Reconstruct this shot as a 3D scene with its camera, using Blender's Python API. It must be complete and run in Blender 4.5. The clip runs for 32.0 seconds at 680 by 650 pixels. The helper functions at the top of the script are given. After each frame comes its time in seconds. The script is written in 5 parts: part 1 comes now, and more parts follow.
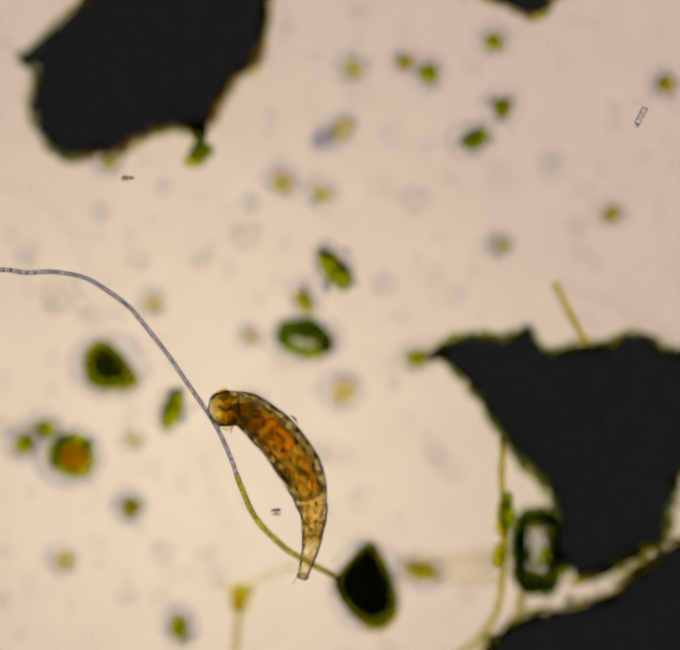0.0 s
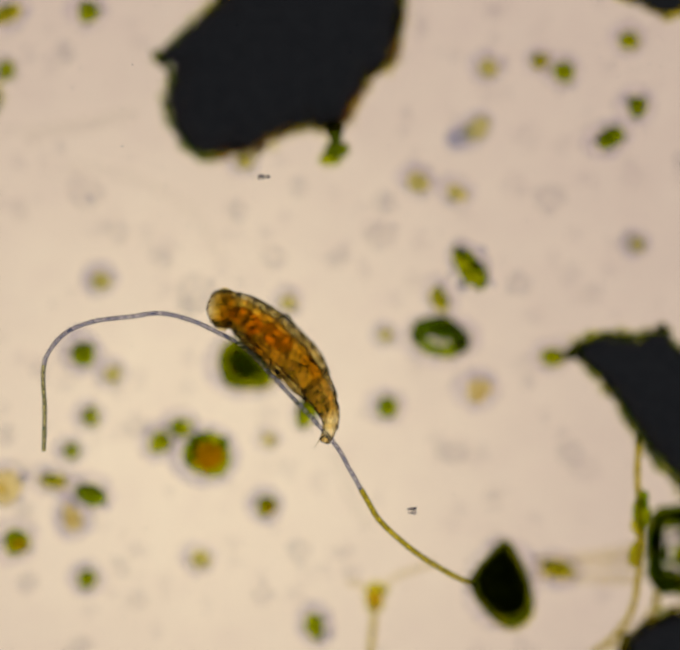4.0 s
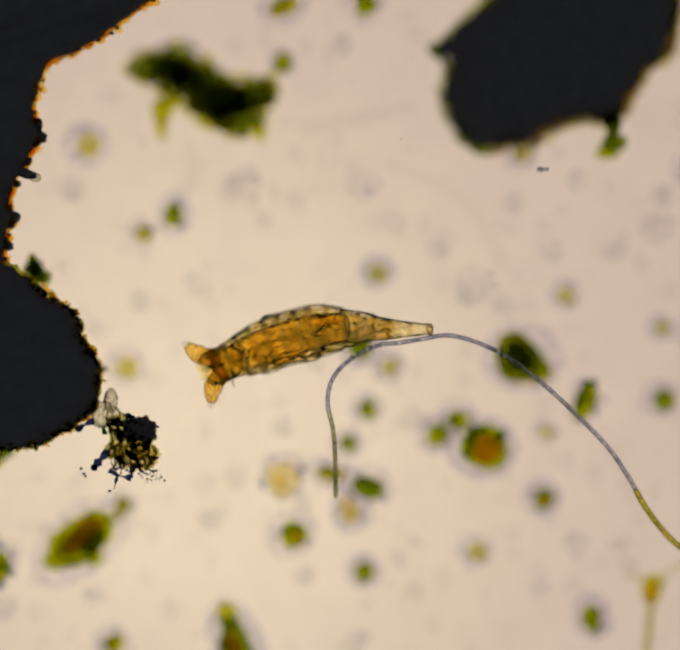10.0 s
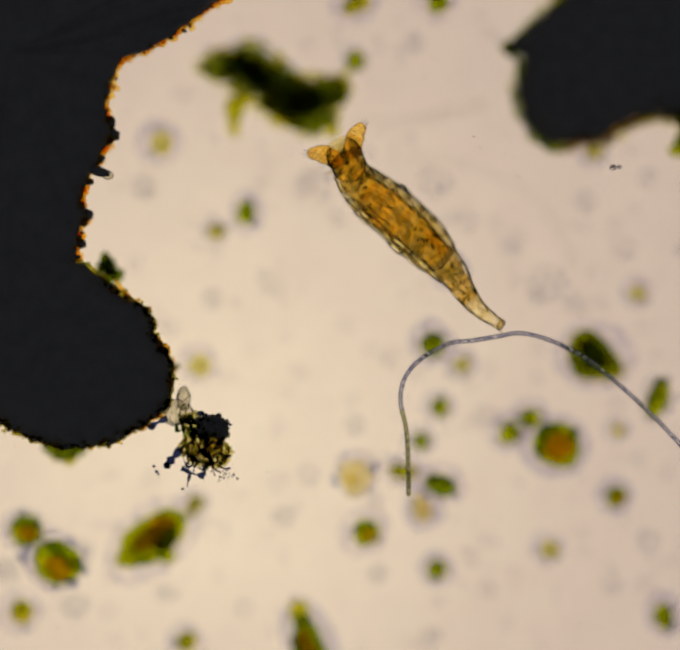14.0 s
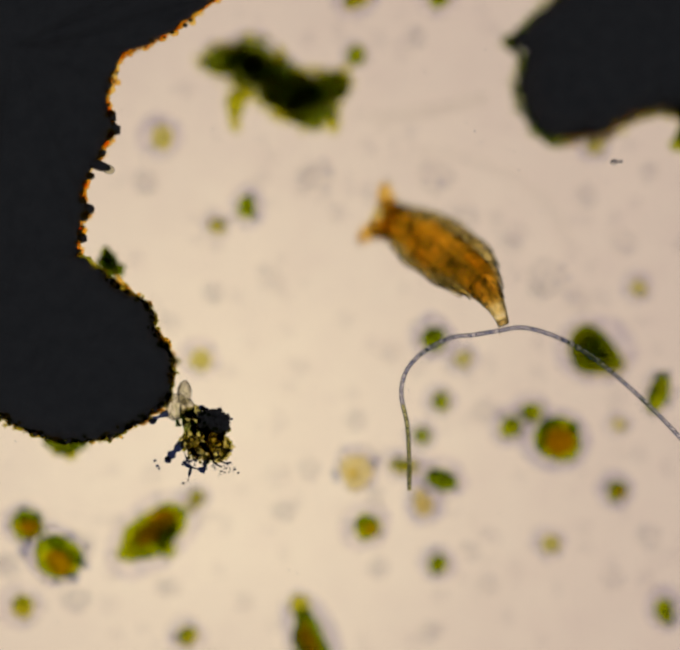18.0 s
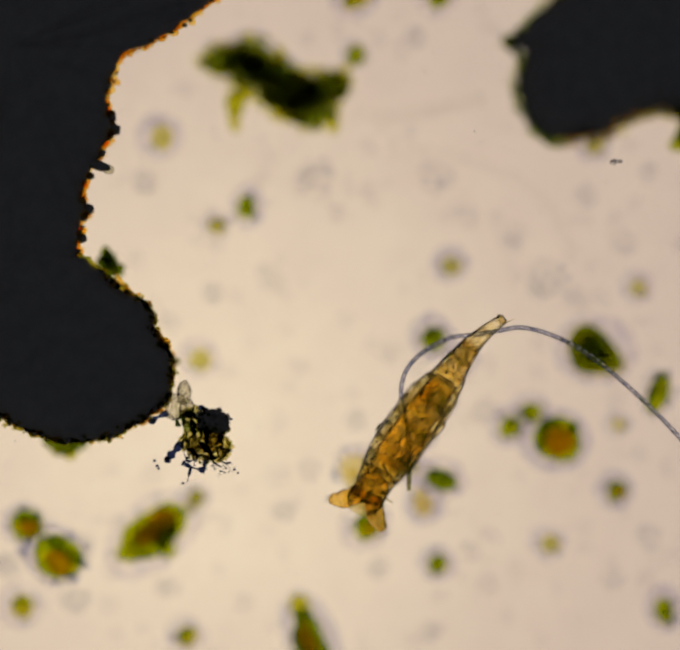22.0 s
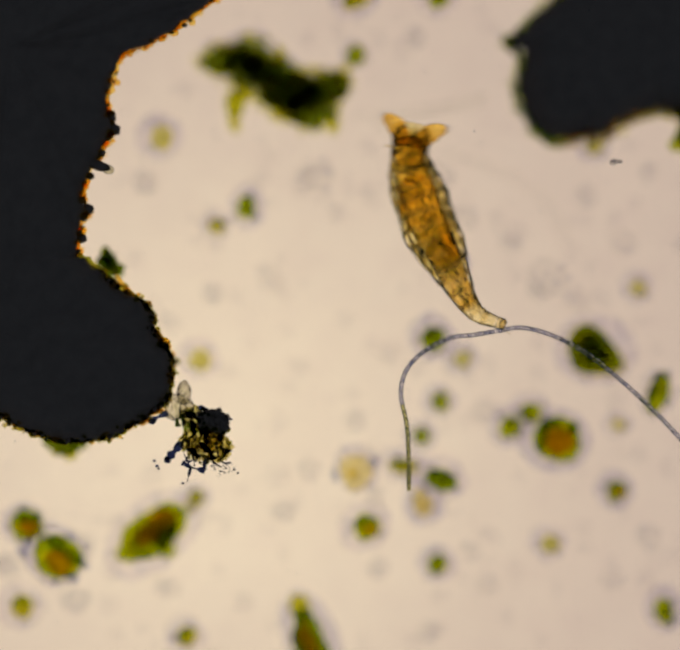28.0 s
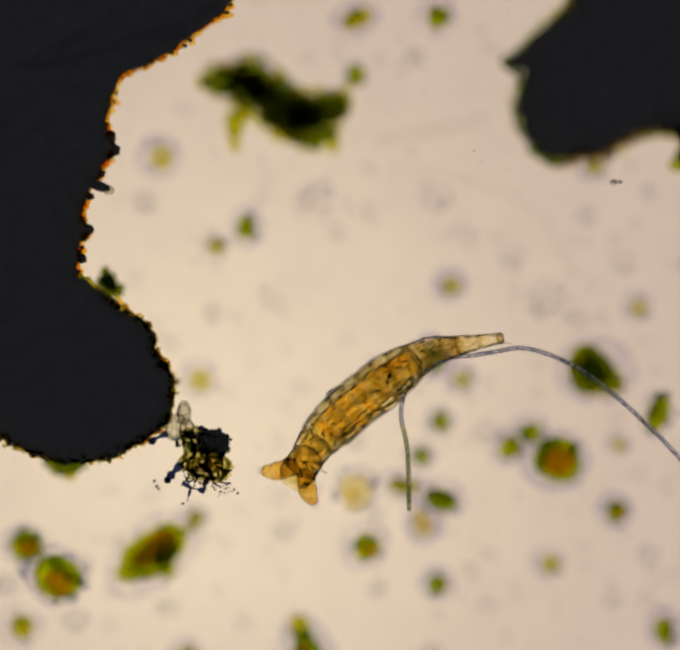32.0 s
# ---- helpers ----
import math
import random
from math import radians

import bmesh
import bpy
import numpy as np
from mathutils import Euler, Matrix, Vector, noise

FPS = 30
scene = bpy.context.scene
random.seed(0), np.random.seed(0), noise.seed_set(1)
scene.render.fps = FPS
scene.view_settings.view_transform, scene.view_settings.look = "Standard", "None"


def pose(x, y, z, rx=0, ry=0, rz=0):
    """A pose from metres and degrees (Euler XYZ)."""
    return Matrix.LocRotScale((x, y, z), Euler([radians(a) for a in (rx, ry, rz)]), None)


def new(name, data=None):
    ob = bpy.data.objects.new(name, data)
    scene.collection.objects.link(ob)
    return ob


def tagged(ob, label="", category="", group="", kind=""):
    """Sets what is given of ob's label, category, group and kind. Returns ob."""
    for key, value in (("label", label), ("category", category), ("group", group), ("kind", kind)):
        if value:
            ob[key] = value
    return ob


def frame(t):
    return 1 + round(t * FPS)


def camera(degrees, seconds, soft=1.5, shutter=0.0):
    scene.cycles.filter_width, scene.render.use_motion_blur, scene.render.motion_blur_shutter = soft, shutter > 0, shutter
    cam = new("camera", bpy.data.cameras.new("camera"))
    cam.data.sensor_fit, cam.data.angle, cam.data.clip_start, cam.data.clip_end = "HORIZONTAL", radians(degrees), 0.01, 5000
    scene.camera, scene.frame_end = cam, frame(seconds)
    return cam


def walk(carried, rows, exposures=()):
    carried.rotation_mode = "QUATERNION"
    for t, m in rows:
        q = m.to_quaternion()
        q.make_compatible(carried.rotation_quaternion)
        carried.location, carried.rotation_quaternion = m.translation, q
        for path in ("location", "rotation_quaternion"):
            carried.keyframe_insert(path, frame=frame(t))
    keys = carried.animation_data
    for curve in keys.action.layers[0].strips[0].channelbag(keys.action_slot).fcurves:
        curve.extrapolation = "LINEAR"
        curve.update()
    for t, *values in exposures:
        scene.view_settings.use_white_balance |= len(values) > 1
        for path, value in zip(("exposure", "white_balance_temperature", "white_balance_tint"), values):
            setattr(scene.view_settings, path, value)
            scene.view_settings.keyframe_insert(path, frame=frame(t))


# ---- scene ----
# A drop of pond water on a glass slide, seen through a microscope.
# Drawn a thousandfold: one metre stands for one millimetre.
# Plan unit: 0.6 micron, x to the right and y towards the near edge of the slide.
G = 0.0006
ZF = 0.1            # height of the plane in focus above the slide
EYE = 12.0          # height of the lens above that plane

cam = camera(math.degrees(2 * math.atan(784 * G / EYE)), 32.0, soft=3.0, shutter=0.5)
cam.data.dof.use_dof = True
cam.data.dof.focus_distance = EYE
cam.data.dof.aperture_fstop = 0.16


def P(x, y, z=0.0):
    """Plan units to metres."""
    return Vector((x * G, -y * G, z))


# the stage under the lens: seconds, shift of the slide in plan units
DRIFT = [(0, 1126, -38), (1, 1126, -39), (1.5, 1123, -41), (2, 1112, -43), (2.5, 1048, -41), (3, 985, -40),
         (3.5, 893, -37), (4, 812, -35), (4.5, 767, -32), (6.5, 599, -28), (7, 525, -26), (7.5, 422, -23)]
DRIFT += [(8, 330, -21), (8.5, 239.5, -20), (9, 222, -20), (9.5, 204, -20), (10, 169, -18), (10.5, 133.5, -17.5),
          (11, 100, -17), (11.5, 72, -15), (12, 45.5, -15), (12.5, 36, -15), (13, 23, -14), (13.5, 8.5, -14)]
DRIFT += [(14, 1, -13), (14.5, -2, -13), (16.5, -1, 0), (20, -1, 0), (23, 0, 0), (31, 0, -1), (31.5, 0, -10), (32, 0, -47)]

walk(cam, [(t, pose(*P(784 + x, 749 + y, ZF + EYE))) for t, x, y in DRIFT])


# ---------------------------------------------------------------- light
# many thin clear layers lie over one another here
scene.cycles.max_bounces, scene.cycles.transmission_bounces, scene.cycles.transparent_max_bounces = 40, 40, 64
world = bpy.data.worlds.new("room")
scene.world = world
world.use_nodes = True
world.node_tree.nodes["Background"].inputs["Color"].default_value = (0.42, 0.72, 1.25, 1)
world.node_tree.nodes["Background"].inputs["Strength"].default_value = 0.1


# ---------------------------------------------------------------- materials
def nodes_of(name):
    m = bpy.data.materials.new(name)
    m.use_nodes = True
    nt = m.node_tree
    nt.nodes.clear()
    out = nt.nodes.new("ShaderNodeOutputMaterial")
    return m, nt, out


def node(nt, kind, **inputs):
    n = nt.nodes.new(kind)
    for k, v in inputs.items():
        n.inputs[k.replace("_", " ")].default_value = v
    return n


def grain(nt, scale, detail=4.0, rough=0.6, object_space=True):
    tc = nt.nodes.new("ShaderNodeTexCoord")
    n = node(nt, "ShaderNodeTexNoise", Scale=scale, Detail=detail, Roughness=rough)
    nt.links.new(tc.outputs["Object" if object_space else "Generated"], n.inputs["Vector"])
    return n


def ramp(nt, source, stops):
    r = nt.nodes.new("ShaderNodeValToRGB")
    e = r.color_ramp.elements
    while len(e) < len(stops):
        e.new(0.5)
    for el, (p, c) in zip(e, stops):
        el.position, el.color = p, (*c, 1)
    nt.links.new(source, r.inputs["Fac"])
    return r


def bump(nt, source, strength, distance):
    b = node(nt, "ShaderNodeBump", Strength=strength, Distance=distance)
    nt.links.new(source, b.inputs["Height"])
    return b


def mat_opaque(name, dark, light, scale=40.0):
    m, nt, out = nodes_of(name)
    n = grain(nt, scale, 6)
    p = node(nt, "ShaderNodeBsdfPrincipled", Roughness=0.85)
    r = ramp(nt, n.outputs["Fac"], [(0.35, dark), (0.7, light)])
    nt.links.new(r.outputs["Color"], p.inputs["Base Color"])
    nt.links.new(bump(nt, n.outputs["Fac"], 0.6, 0.01).outputs["Normal"], p.inputs["Normal"])
    nt.links.new(p.outputs[0], out.inputs["Surface"])
    return m


def mat_clear(name, thin, thick, scale=60.0, ior=1.06, veil=0.25, bumpy=0.0, bump_scale=120.0, lo=0.35, hi=0.65, rough=0.0):
    """Living matter in water: light goes through it tinted, and bends a little at its skin."""
    m, nt, out = nodes_of(name)
    n = grain(nt, scale, 5)
    info = nt.nodes.new("ShaderNodeObjectInfo")
    add = nt.nodes.new("ShaderNodeMath")
    add.operation = "MULTIPLY_ADD"
    add.inputs[1].default_value = 0.16
    nt.links.new(info.outputs["Random"], add.inputs[0])
    nt.links.new(n.outputs["Fac"], add.inputs[2])
    r = ramp(nt, add.outputs[0], [(lo + 0.08, thick), (hi + 0.08, thin)])
    glass = node(nt, "ShaderNodeBsdfRefraction", IOR=ior, Roughness=rough)
    plain = node(nt, "ShaderNodeBsdfTransparent")
    nt.links.new(r.outputs["Color"], glass.inputs["Color"])
    nt.links.new(r.outputs["Color"], plain.inputs["Color"])
    if bumpy:
        w = grain(nt, bump_scale, 3)
        nt.links.new(bump(nt, w.outputs["Fac"], bumpy, 0.01).outputs["Normal"], glass.inputs["Normal"])
    mix = node(nt, "ShaderNodeMixShader", Fac=veil)
    nt.links.new(glass.outputs[0], mix.inputs[1])
    nt.links.new(plain.outputs[0], mix.inputs[2])
    nt.links.new(mix.outputs[0], out.inputs["Surface"])
    return m


def mat_tissue(name, tint, shade, line, stretch, scale, width=0.03, ior=1.06, veil=0.3, bumpy=0.4, jitter=1.0, thin=0.0):
    """Soft body matter with fine dark folds: thin wandering lines, drawn out along the body."""
    m, nt, out = nodes_of(name)
    tc = nt.nodes.new("ShaderNodeTexCoord")
    info = nt.nodes.new("ShaderNodeObjectInfo")
    move = node(nt, "ShaderNodeMapping", Scale=stretch)
    nt.links.new(tc.outputs["Object"], move.inputs["Vector"])
    shift = node(nt, "ShaderNodeVectorMath")
    shift.operation = "ADD"
    nt.links.new(move.outputs[0], shift.inputs[0])
    some = nt.nodes.new("ShaderNodeMath")
    some.operation = "MULTIPLY"
    some.inputs[1].default_value = jitter
    nt.links.new(info.outputs["Random"], some.inputs[0])
    nt.links.new(some.outputs[0], shift.inputs[1])
    fold = node(nt, "ShaderNodeTexNoise", Scale=scale, Detail=3.0, Roughness=0.6)
    nt.links.new(shift.outputs[0], fold.inputs["Vector"])
    lines = ramp(nt, fold.outputs["Fac"], [(0.5 - width, (1, 1, 1)), (0.5 - width * 0.3, line), (0.5 + width * 0.3, line), (0.5 + width, (1, 1, 1))])
    speck = node(nt, "ShaderNodeTexNoise", Scale=scale * 1.6, Detail=5.0, Roughness=0.7)
    nt.links.new(tc.outputs["Object"], speck.inputs["Vector"])
    body = ramp(nt, speck.outputs["Fac"], [(0.36, shade), (0.58, tint)])
    both = nt.nodes.new("ShaderNodeMix")
    both.data_type, both.blend_type = "RGBA", "MULTIPLY"
    both.inputs["Factor"].default_value = 1.0
    nt.links.new(body.outputs["Color"], both.inputs["A"])
    nt.links.new(lines.outputs["Color"], both.inputs["B"])
    glass = node(nt, "ShaderNodeBsdfRefraction", IOR=ior, Roughness=0.0)
    plain = node(nt, "ShaderNodeBsdfTransparent")
    mix = node(nt, "ShaderNodeMixShader", Fac=veil)
    tone = both.outputs["Result"]
    if thin:
        # a segment thins out towards both its ends
        cut = nt.nodes.new("ShaderNodeSeparateXYZ")
        nt.links.new(tc.outputs["Generated"], cut.inputs[0])
        whole = ramp(nt, cut.outputs["X"], [(0.02, (0, 0, 0)), (thin, (1, 1, 1)), (1 - thin, (1, 1, 1)), (0.98, (0, 0, 0))])
        pale = nt.nodes.new("ShaderNodeMix")
        pale.data_type = "RGBA"
        pale.inputs["A"].default_value = (1, 1, 1, 1)
        nt.links.new(whole.outputs["Color"], pale.inputs["Factor"])
        nt.links.new(tone, pale.inputs["B"])
        tone = pale.outputs["Result"]
        less = nt.nodes.new("ShaderNodeMath")
        less.operation = "MULTIPLY_ADD"
        less.inputs[1].default_value = veil - 1.0
        less.inputs[2].default_value = 1.0
        nt.links.new(whole.outputs["Color"], less.inputs[0])
        nt.links.new(less.outputs[0], mix.inputs["Fac"])
    for sh in (glass, plain):
        nt.links.new(tone, sh.inputs["Color"])
    nt.links.new(bump(nt, fold.outputs["Fac"], bumpy, 0.01).outputs["Normal"], glass.inputs["Normal"])
    nt.links.new(glass.outputs[0], mix.inputs[1])
    nt.links.new(plain.outputs[0], mix.inputs[2])
    nt.links.new(mix.outputs[0], out.inputs["Surface"])
    return m


M_DEBRIS = mat_opaque("dark_detritus", (0.221, 0.127, 0.075), (0.273, 0.157, 0.093))
M_CRUST = mat_clear("amber_crust", (1.0, 0.90, 0.50), (0.97, 0.72, 0.22), 40, 1.02, 0.6)
M_RUST = mat_clear("green_brown_crust", (0.80, 0.74, 0.26), (0.46, 0.48, 0.10), 50, 1.02, 0.5)
M_MOSS = mat_clear("dark_green_detritus", (0.56, 0.62, 0.10), (0.20, 0.30, 0.06), 26, 1.04, 0.5, 0.3, 60)
M_GREEN = mat_clear("green_chloroplast", (0.74, 0.77, 0.05), (0.42, 0.55, 0.05), 45, 1.03, 0.5)
M_DEEP = mat_clear("deep_green_chloroplast", (0.55, 0.60, 0.05), (0.20, 0.32, 0.05), 35, 1.03, 0.5)
M_OLIVE = mat_clear("olive_chloroplast", (0.86, 0.84, 0.22), (0.70, 0.72, 0.11), 50, 1.03, 0.5)
M_PALE = mat_clear("pale_cell", (0.93, 0.92, 0.62), (0.83, 0.84, 0.46), 50, 1.03, 0.5)
M_GHOST = mat_clear("ghost_cell", (0.996, 0.992, 0.988), (0.895, 0.90, 0.915), 75, 1.008, 0.7)
M_SMUDGE = mat_clear("faint_smudge", (0.998, 0.996, 0.994), (0.945, 0.945, 0.955), 60, 1.004, 0.8)
M_ORANGE = mat_clear("orange_cell", (0.98, 0.72, 0.12), (0.90, 0.54, 0.05), 40, 1.03, 0.5)
M_SHEATH = mat_clear("clear_sheath", (0.975, 0.965, 0.985), (0.84, 0.845, 0.92), 75, 1.02, 0.5, 0.0, 120.0, 0.40, 0.62)
M_SKIN = mat_tissue("clear_cuticle", (0.997, 0.980, 0.925), (0.991, 0.964, 0.88), (0.58, 0.62, 0.66), (0.10, 1, 1), 50, 0.022, 1.20, 0.04, 0.10, 0.02, 0.28)
M_SKIN_WHOLE = mat_tissue("clear_snout_cuticle", (0.998, 0.992, 0.975), (0.994, 0.982, 0.94), (0.80, 0.81, 0.85), (0.3, 1, 1), 40, 0.008, 1.12, 0.05, 0.1, 0.02)
M_FLESH = mat_tissue("amber_flesh", (0.998, 0.957, 0.69), (0.99, 0.922, 0.56), (0.80, 0.73, 0.52), (0.25, 1, 1), 70, 0.020, 1.012, 0.6, 0.2, 0.4, 0.42)
M_FLESH_WHOLE = mat_tissue("orange_flesh", (0.998, 0.965, 0.78), (0.99, 0.945, 0.70), (0.80, 0.72, 0.52), (0.5, 1, 1), 80, 0.020, 1.015, 0.5, 0.3)
M_STOMACH = mat_tissue("olive_amber_stomach", (0.982, 0.80, 0.29), (0.92, 0.715, 0.22), (0.68, 0.58, 0.28), (0.35, 1, 1), 70, 0.020, 1.025, 0.4, 0.3, 0.5, 0.42)
M_BELLY = mat_tissue("dark_olive_stomach", (0.935, 0.775, 0.29), (0.81, 0.675, 0.23), (0.58, 0.53, 0.28), (0.35, 1, 1), 70, 0.022, 1.025, 0.4, 0.3, 0.5, 0.42)
M_GLAND = mat_tissue("granular_amber_gland", (0.98, 0.88, 0.50), (0.94, 0.79, 0.38), (0.72, 0.60, 0.36), (0.9, 1, 1), 90, 0.022, 1.03, 0.3, 0.4, 0.5, 0.38)
M_THROAT = mat_tissue("orange_tissue", (0.998, 0.918, 0.55), (0.988, 0.865, 0.45), (0.86, 0.72, 0.46), (0.7, 1, 1), 80, 0.022, 1.02, 0.4, 0.4, 0.5, 0.35)
M_FOLD = mat_tissue("clear_fold", (0.99, 0.97, 0.90), (0.97, 0.94, 0.82), (0.7, 0.7, 0.6), (0.3, 1, 1), 50, 0.014, 1.10, 0.1, 0.2)
M_WRINKLE = mat_clear("dark_olive_wrinkle", (0.54, 0.53, 0.36), (0.26, 0.29, 0.22), 90, 1.06, 0.3)
M_TOE = mat_tissue("pale_toe", (0.97, 0.94, 0.84), (0.92, 0.89, 0.78), (0.70, 0.68, 0.62), (0.6, 1, 1), 50, 0.010, 1.16, 0.10, 0.1)
M_FOOT = mat_tissue("pale_cuticle", (0.990, 0.965, 0.86), (0.978, 0.945, 0.80), (0.80, 0.78, 0.72), (0.2, 1, 1), 30, 0.010, 1.22, 0.04, 0.1, 0.01, 0.3)
M_WHEEL = mat_tissue("amber_wheel_lobe", (0.990, 0.855, 0.45), (0.968, 0.765, 0.33), (0.66, 0.55, 0.36), (1, 1, 1), 60, 0.018, 1.10, 0.1, 0.2)
M_FILAMENT = mat_tissue("blue_grey_filament", (0.965, 0.968, 0.985), (0.88, 0.89, 0.94), (0.62, 0.66, 0.78), (0.7, 1, 1), 110, 0.03, 1.16, 0.05, 0.2)
M_FILAMENT_OLIVE = mat_tissue("olive_filament", (0.96, 0.94, 0.52), (0.89, 0.87, 0.34), (0.72, 0.72, 0.36), (0.5, 1, 1), 110, 0.03, 1.15, 0.10, 0.3)
M_FILAMENT_TAIL = mat_tissue("green_grey_filament", (0.955, 0.958, 0.84), (0.86, 0.87, 0.68), (0.56, 0.62, 0.50), (0.7, 1, 1), 110, 0.03, 1.18, 0.05, 0.2)
M_REED = mat_clear("olive_fibre", (0.84, 0.80, 0.36), (0.68, 0.64, 0.20), 60, 1.04, 0.4)
M_FAINT = mat_clear("faint_fibre", (0.985, 0.983, 0.98), (0.955, 0.957, 0.955), 60, 1.01, 0.6)
M_CRYSTAL = mat_tissue("clear_crystal", (0.95, 0.95, 0.96), (0.84, 0.85, 0.86), (0.5, 0.5, 0.56), (1, 1, 1), 40, 0.02, 1.13, 0.1, 0.5)
M_STICK = mat_clear("blue_black_needle", (0.22, 0.27, 0.46), (0.06, 0.08, 0.18), 90, 1.08, 0.3)
M_BUBBLE = mat_tissue("olive_clear_bubble", (0.93, 0.92, 0.86), (0.78, 0.78, 0.66), (0.5, 0.5, 0.42), (1, 1, 1), 60, 0.02, 1.12, 0.1, 0.5)
M_FILM = mat_clear("grey_olive_film", (0.90, 0.87, 0.62), (0.62, 0.60, 0.36), 90, 1.06, 0.3, 0.6, 60)
M_CILIA = mat_clear("dark_cilia", (0.82, 0.82, 0.86), (0.62, 0.64, 0.72), 60, 1.06, 0.4)
M_TAN = mat_clear("tan_cell", (0.965, 0.935, 0.70), (0.90, 0.85, 0.52), 60, 1.03, 0.5)
M_AMBER = mat_clear("amber_nucleus", (0.98, 0.82, 0.36), (0.94, 0.70, 0.24), 45, 1.03, 0.5)
M_LEAF = mat_clear("yellow_green_chloroplast", (0.82, 0.84, 0.07), (0.58, 0.68, 0.06), 45, 1.03, 0.5)
M_HAZE = mat_clear("pale_olive_fibre", (0.96, 0.94, 0.86), (0.89, 0.87, 0.74), 40, 1.01, 0.6)
M_GRANULE = mat_clear("blue_grey_granule", (0.90, 0.91, 0.96), (0.74, 0.77, 0.86), 60, 1.05, 0.4)
M_DARK = mat_clear("blackish_green_wall", (0.38, 0.44, 0.06), (0.09, 0.16, 0.04), 34, 1.04, 0.5)


def mat_slide():
    m, nt, out = nodes_of("slide_glass")
    p = node(nt, "ShaderNodeBsdfPrincipled", Roughness=0.0, IOR=1.12)
    p.inputs["Transmission Weight"].default_value = 1.0
    n = grain(nt, 11, 3)
    r = ramp(nt, n.outputs["Fac"], [(0.35, (0.94, 0.93, 0.945)), (0.65, (1, 1, 1))])
    fine = ramp(nt, grain(nt, 26, 6, 0.7).outputs["Fac"], [(0.34, (0.945, 0.925, 0.945)), (0.50, (0.985, 0.98, 0.97)), (0.66, (0.99, 1, 1))])
    both = nt.nodes.new("ShaderNodeMix")
    both.data_type, both.blend_type = "RGBA", "MULTIPLY"
    both.inputs["Factor"].default_value = 1.0
    nt.links.new(r.outputs["Color"], both.inputs["A"])
    nt.links.new(fine.outputs["Color"], both.inputs["B"])
    nt.links.new(both.outputs["Result"], p.inputs["Base Color"])
    nt.links.new(p.outputs[0], out.inputs["Surface"])
    return m


def mat_lamp():
    """The lit field of the condenser: brightest near its middle, greyer to the rim."""
    m, nt, out = nodes_of("condenser_light")
    tc = nt.nodes.new("ShaderNodeTexCoord")
    d = nt.nodes.new("ShaderNodeVectorMath")
    d.operation = "DISTANCE"
    d.inputs[1].default_value = (-0.25, -0.23, 0)
    nt.links.new(tc.outputs["Object"], d.inputs[0])
    r = ramp(nt, d.outputs["Value"], [(0.12, (0.945, 0.776, 0.545)), (0.75, (0.634, 0.497, 0.399))])
    e = node(nt, "ShaderNodeEmission", Strength=1.0)
    nt.links.new(r.outputs["Color"], e.inputs["Color"])
    nt.links.new(e.outputs[0], out.inputs["Surface"])
    return m


# ---------------------------------------------------------------- building helpers
def mesh_of(name, bm, material, smooth=True):
    me = bpy.data.meshes.new(name)
    bm.to_mesh(me)
    bm.free()
    me.materials.append(material)
    if smooth:
        me.polygons.foreach_set("use_smooth", [True] * len(me.polygons))
    return me


def part(name, bm, material, parent, label=""):
    data = bm if isinstance(bm, bpy.types.Mesh) else mesh_of(name, bm, material)
    ob = new(name, data)
    ob.parent = parent
    return tagged(ob, label)


def base(name, at, label, category, group="", turn=0.0):
    ob = new(name)
    ob.empty_display_size = 0.01
    ob.matrix_world = Matrix.Translation(at) @ Matrix.Rotation(radians(-turn), 4, "Z")
    return tagged(ob, label, category, group)


def blob(rx, ry, rz, rough=0.0, wave=3.0, detail=3, at=(0, 0, 0), seed=0.0, bm=None):
    """A rounded uneven body; all in plan units."""
    bm = bm or bmesh.new()
    made = bmesh.ops.create_icosphere(bm, subdivisions=detail, radius=1.0)["verts"]
    for v in made:
        q = v.co + Vector((seed * 1.37 + 0.41, seed * 0.73 + 0.17, 3.13))
        k = 1 + rough * (0.55 * noise.noise(q * wave * 0.63) + 0.45 * noise.noise(q * wave * 1.71) + 0.25 * noise.noise(q * wave * 3.3))
        v.co = Vector((v.co.x * rx * k + at[0], -v.co.y * ry * k - at[1], v.co.z * rz * k + at[2])) * G
    return bm


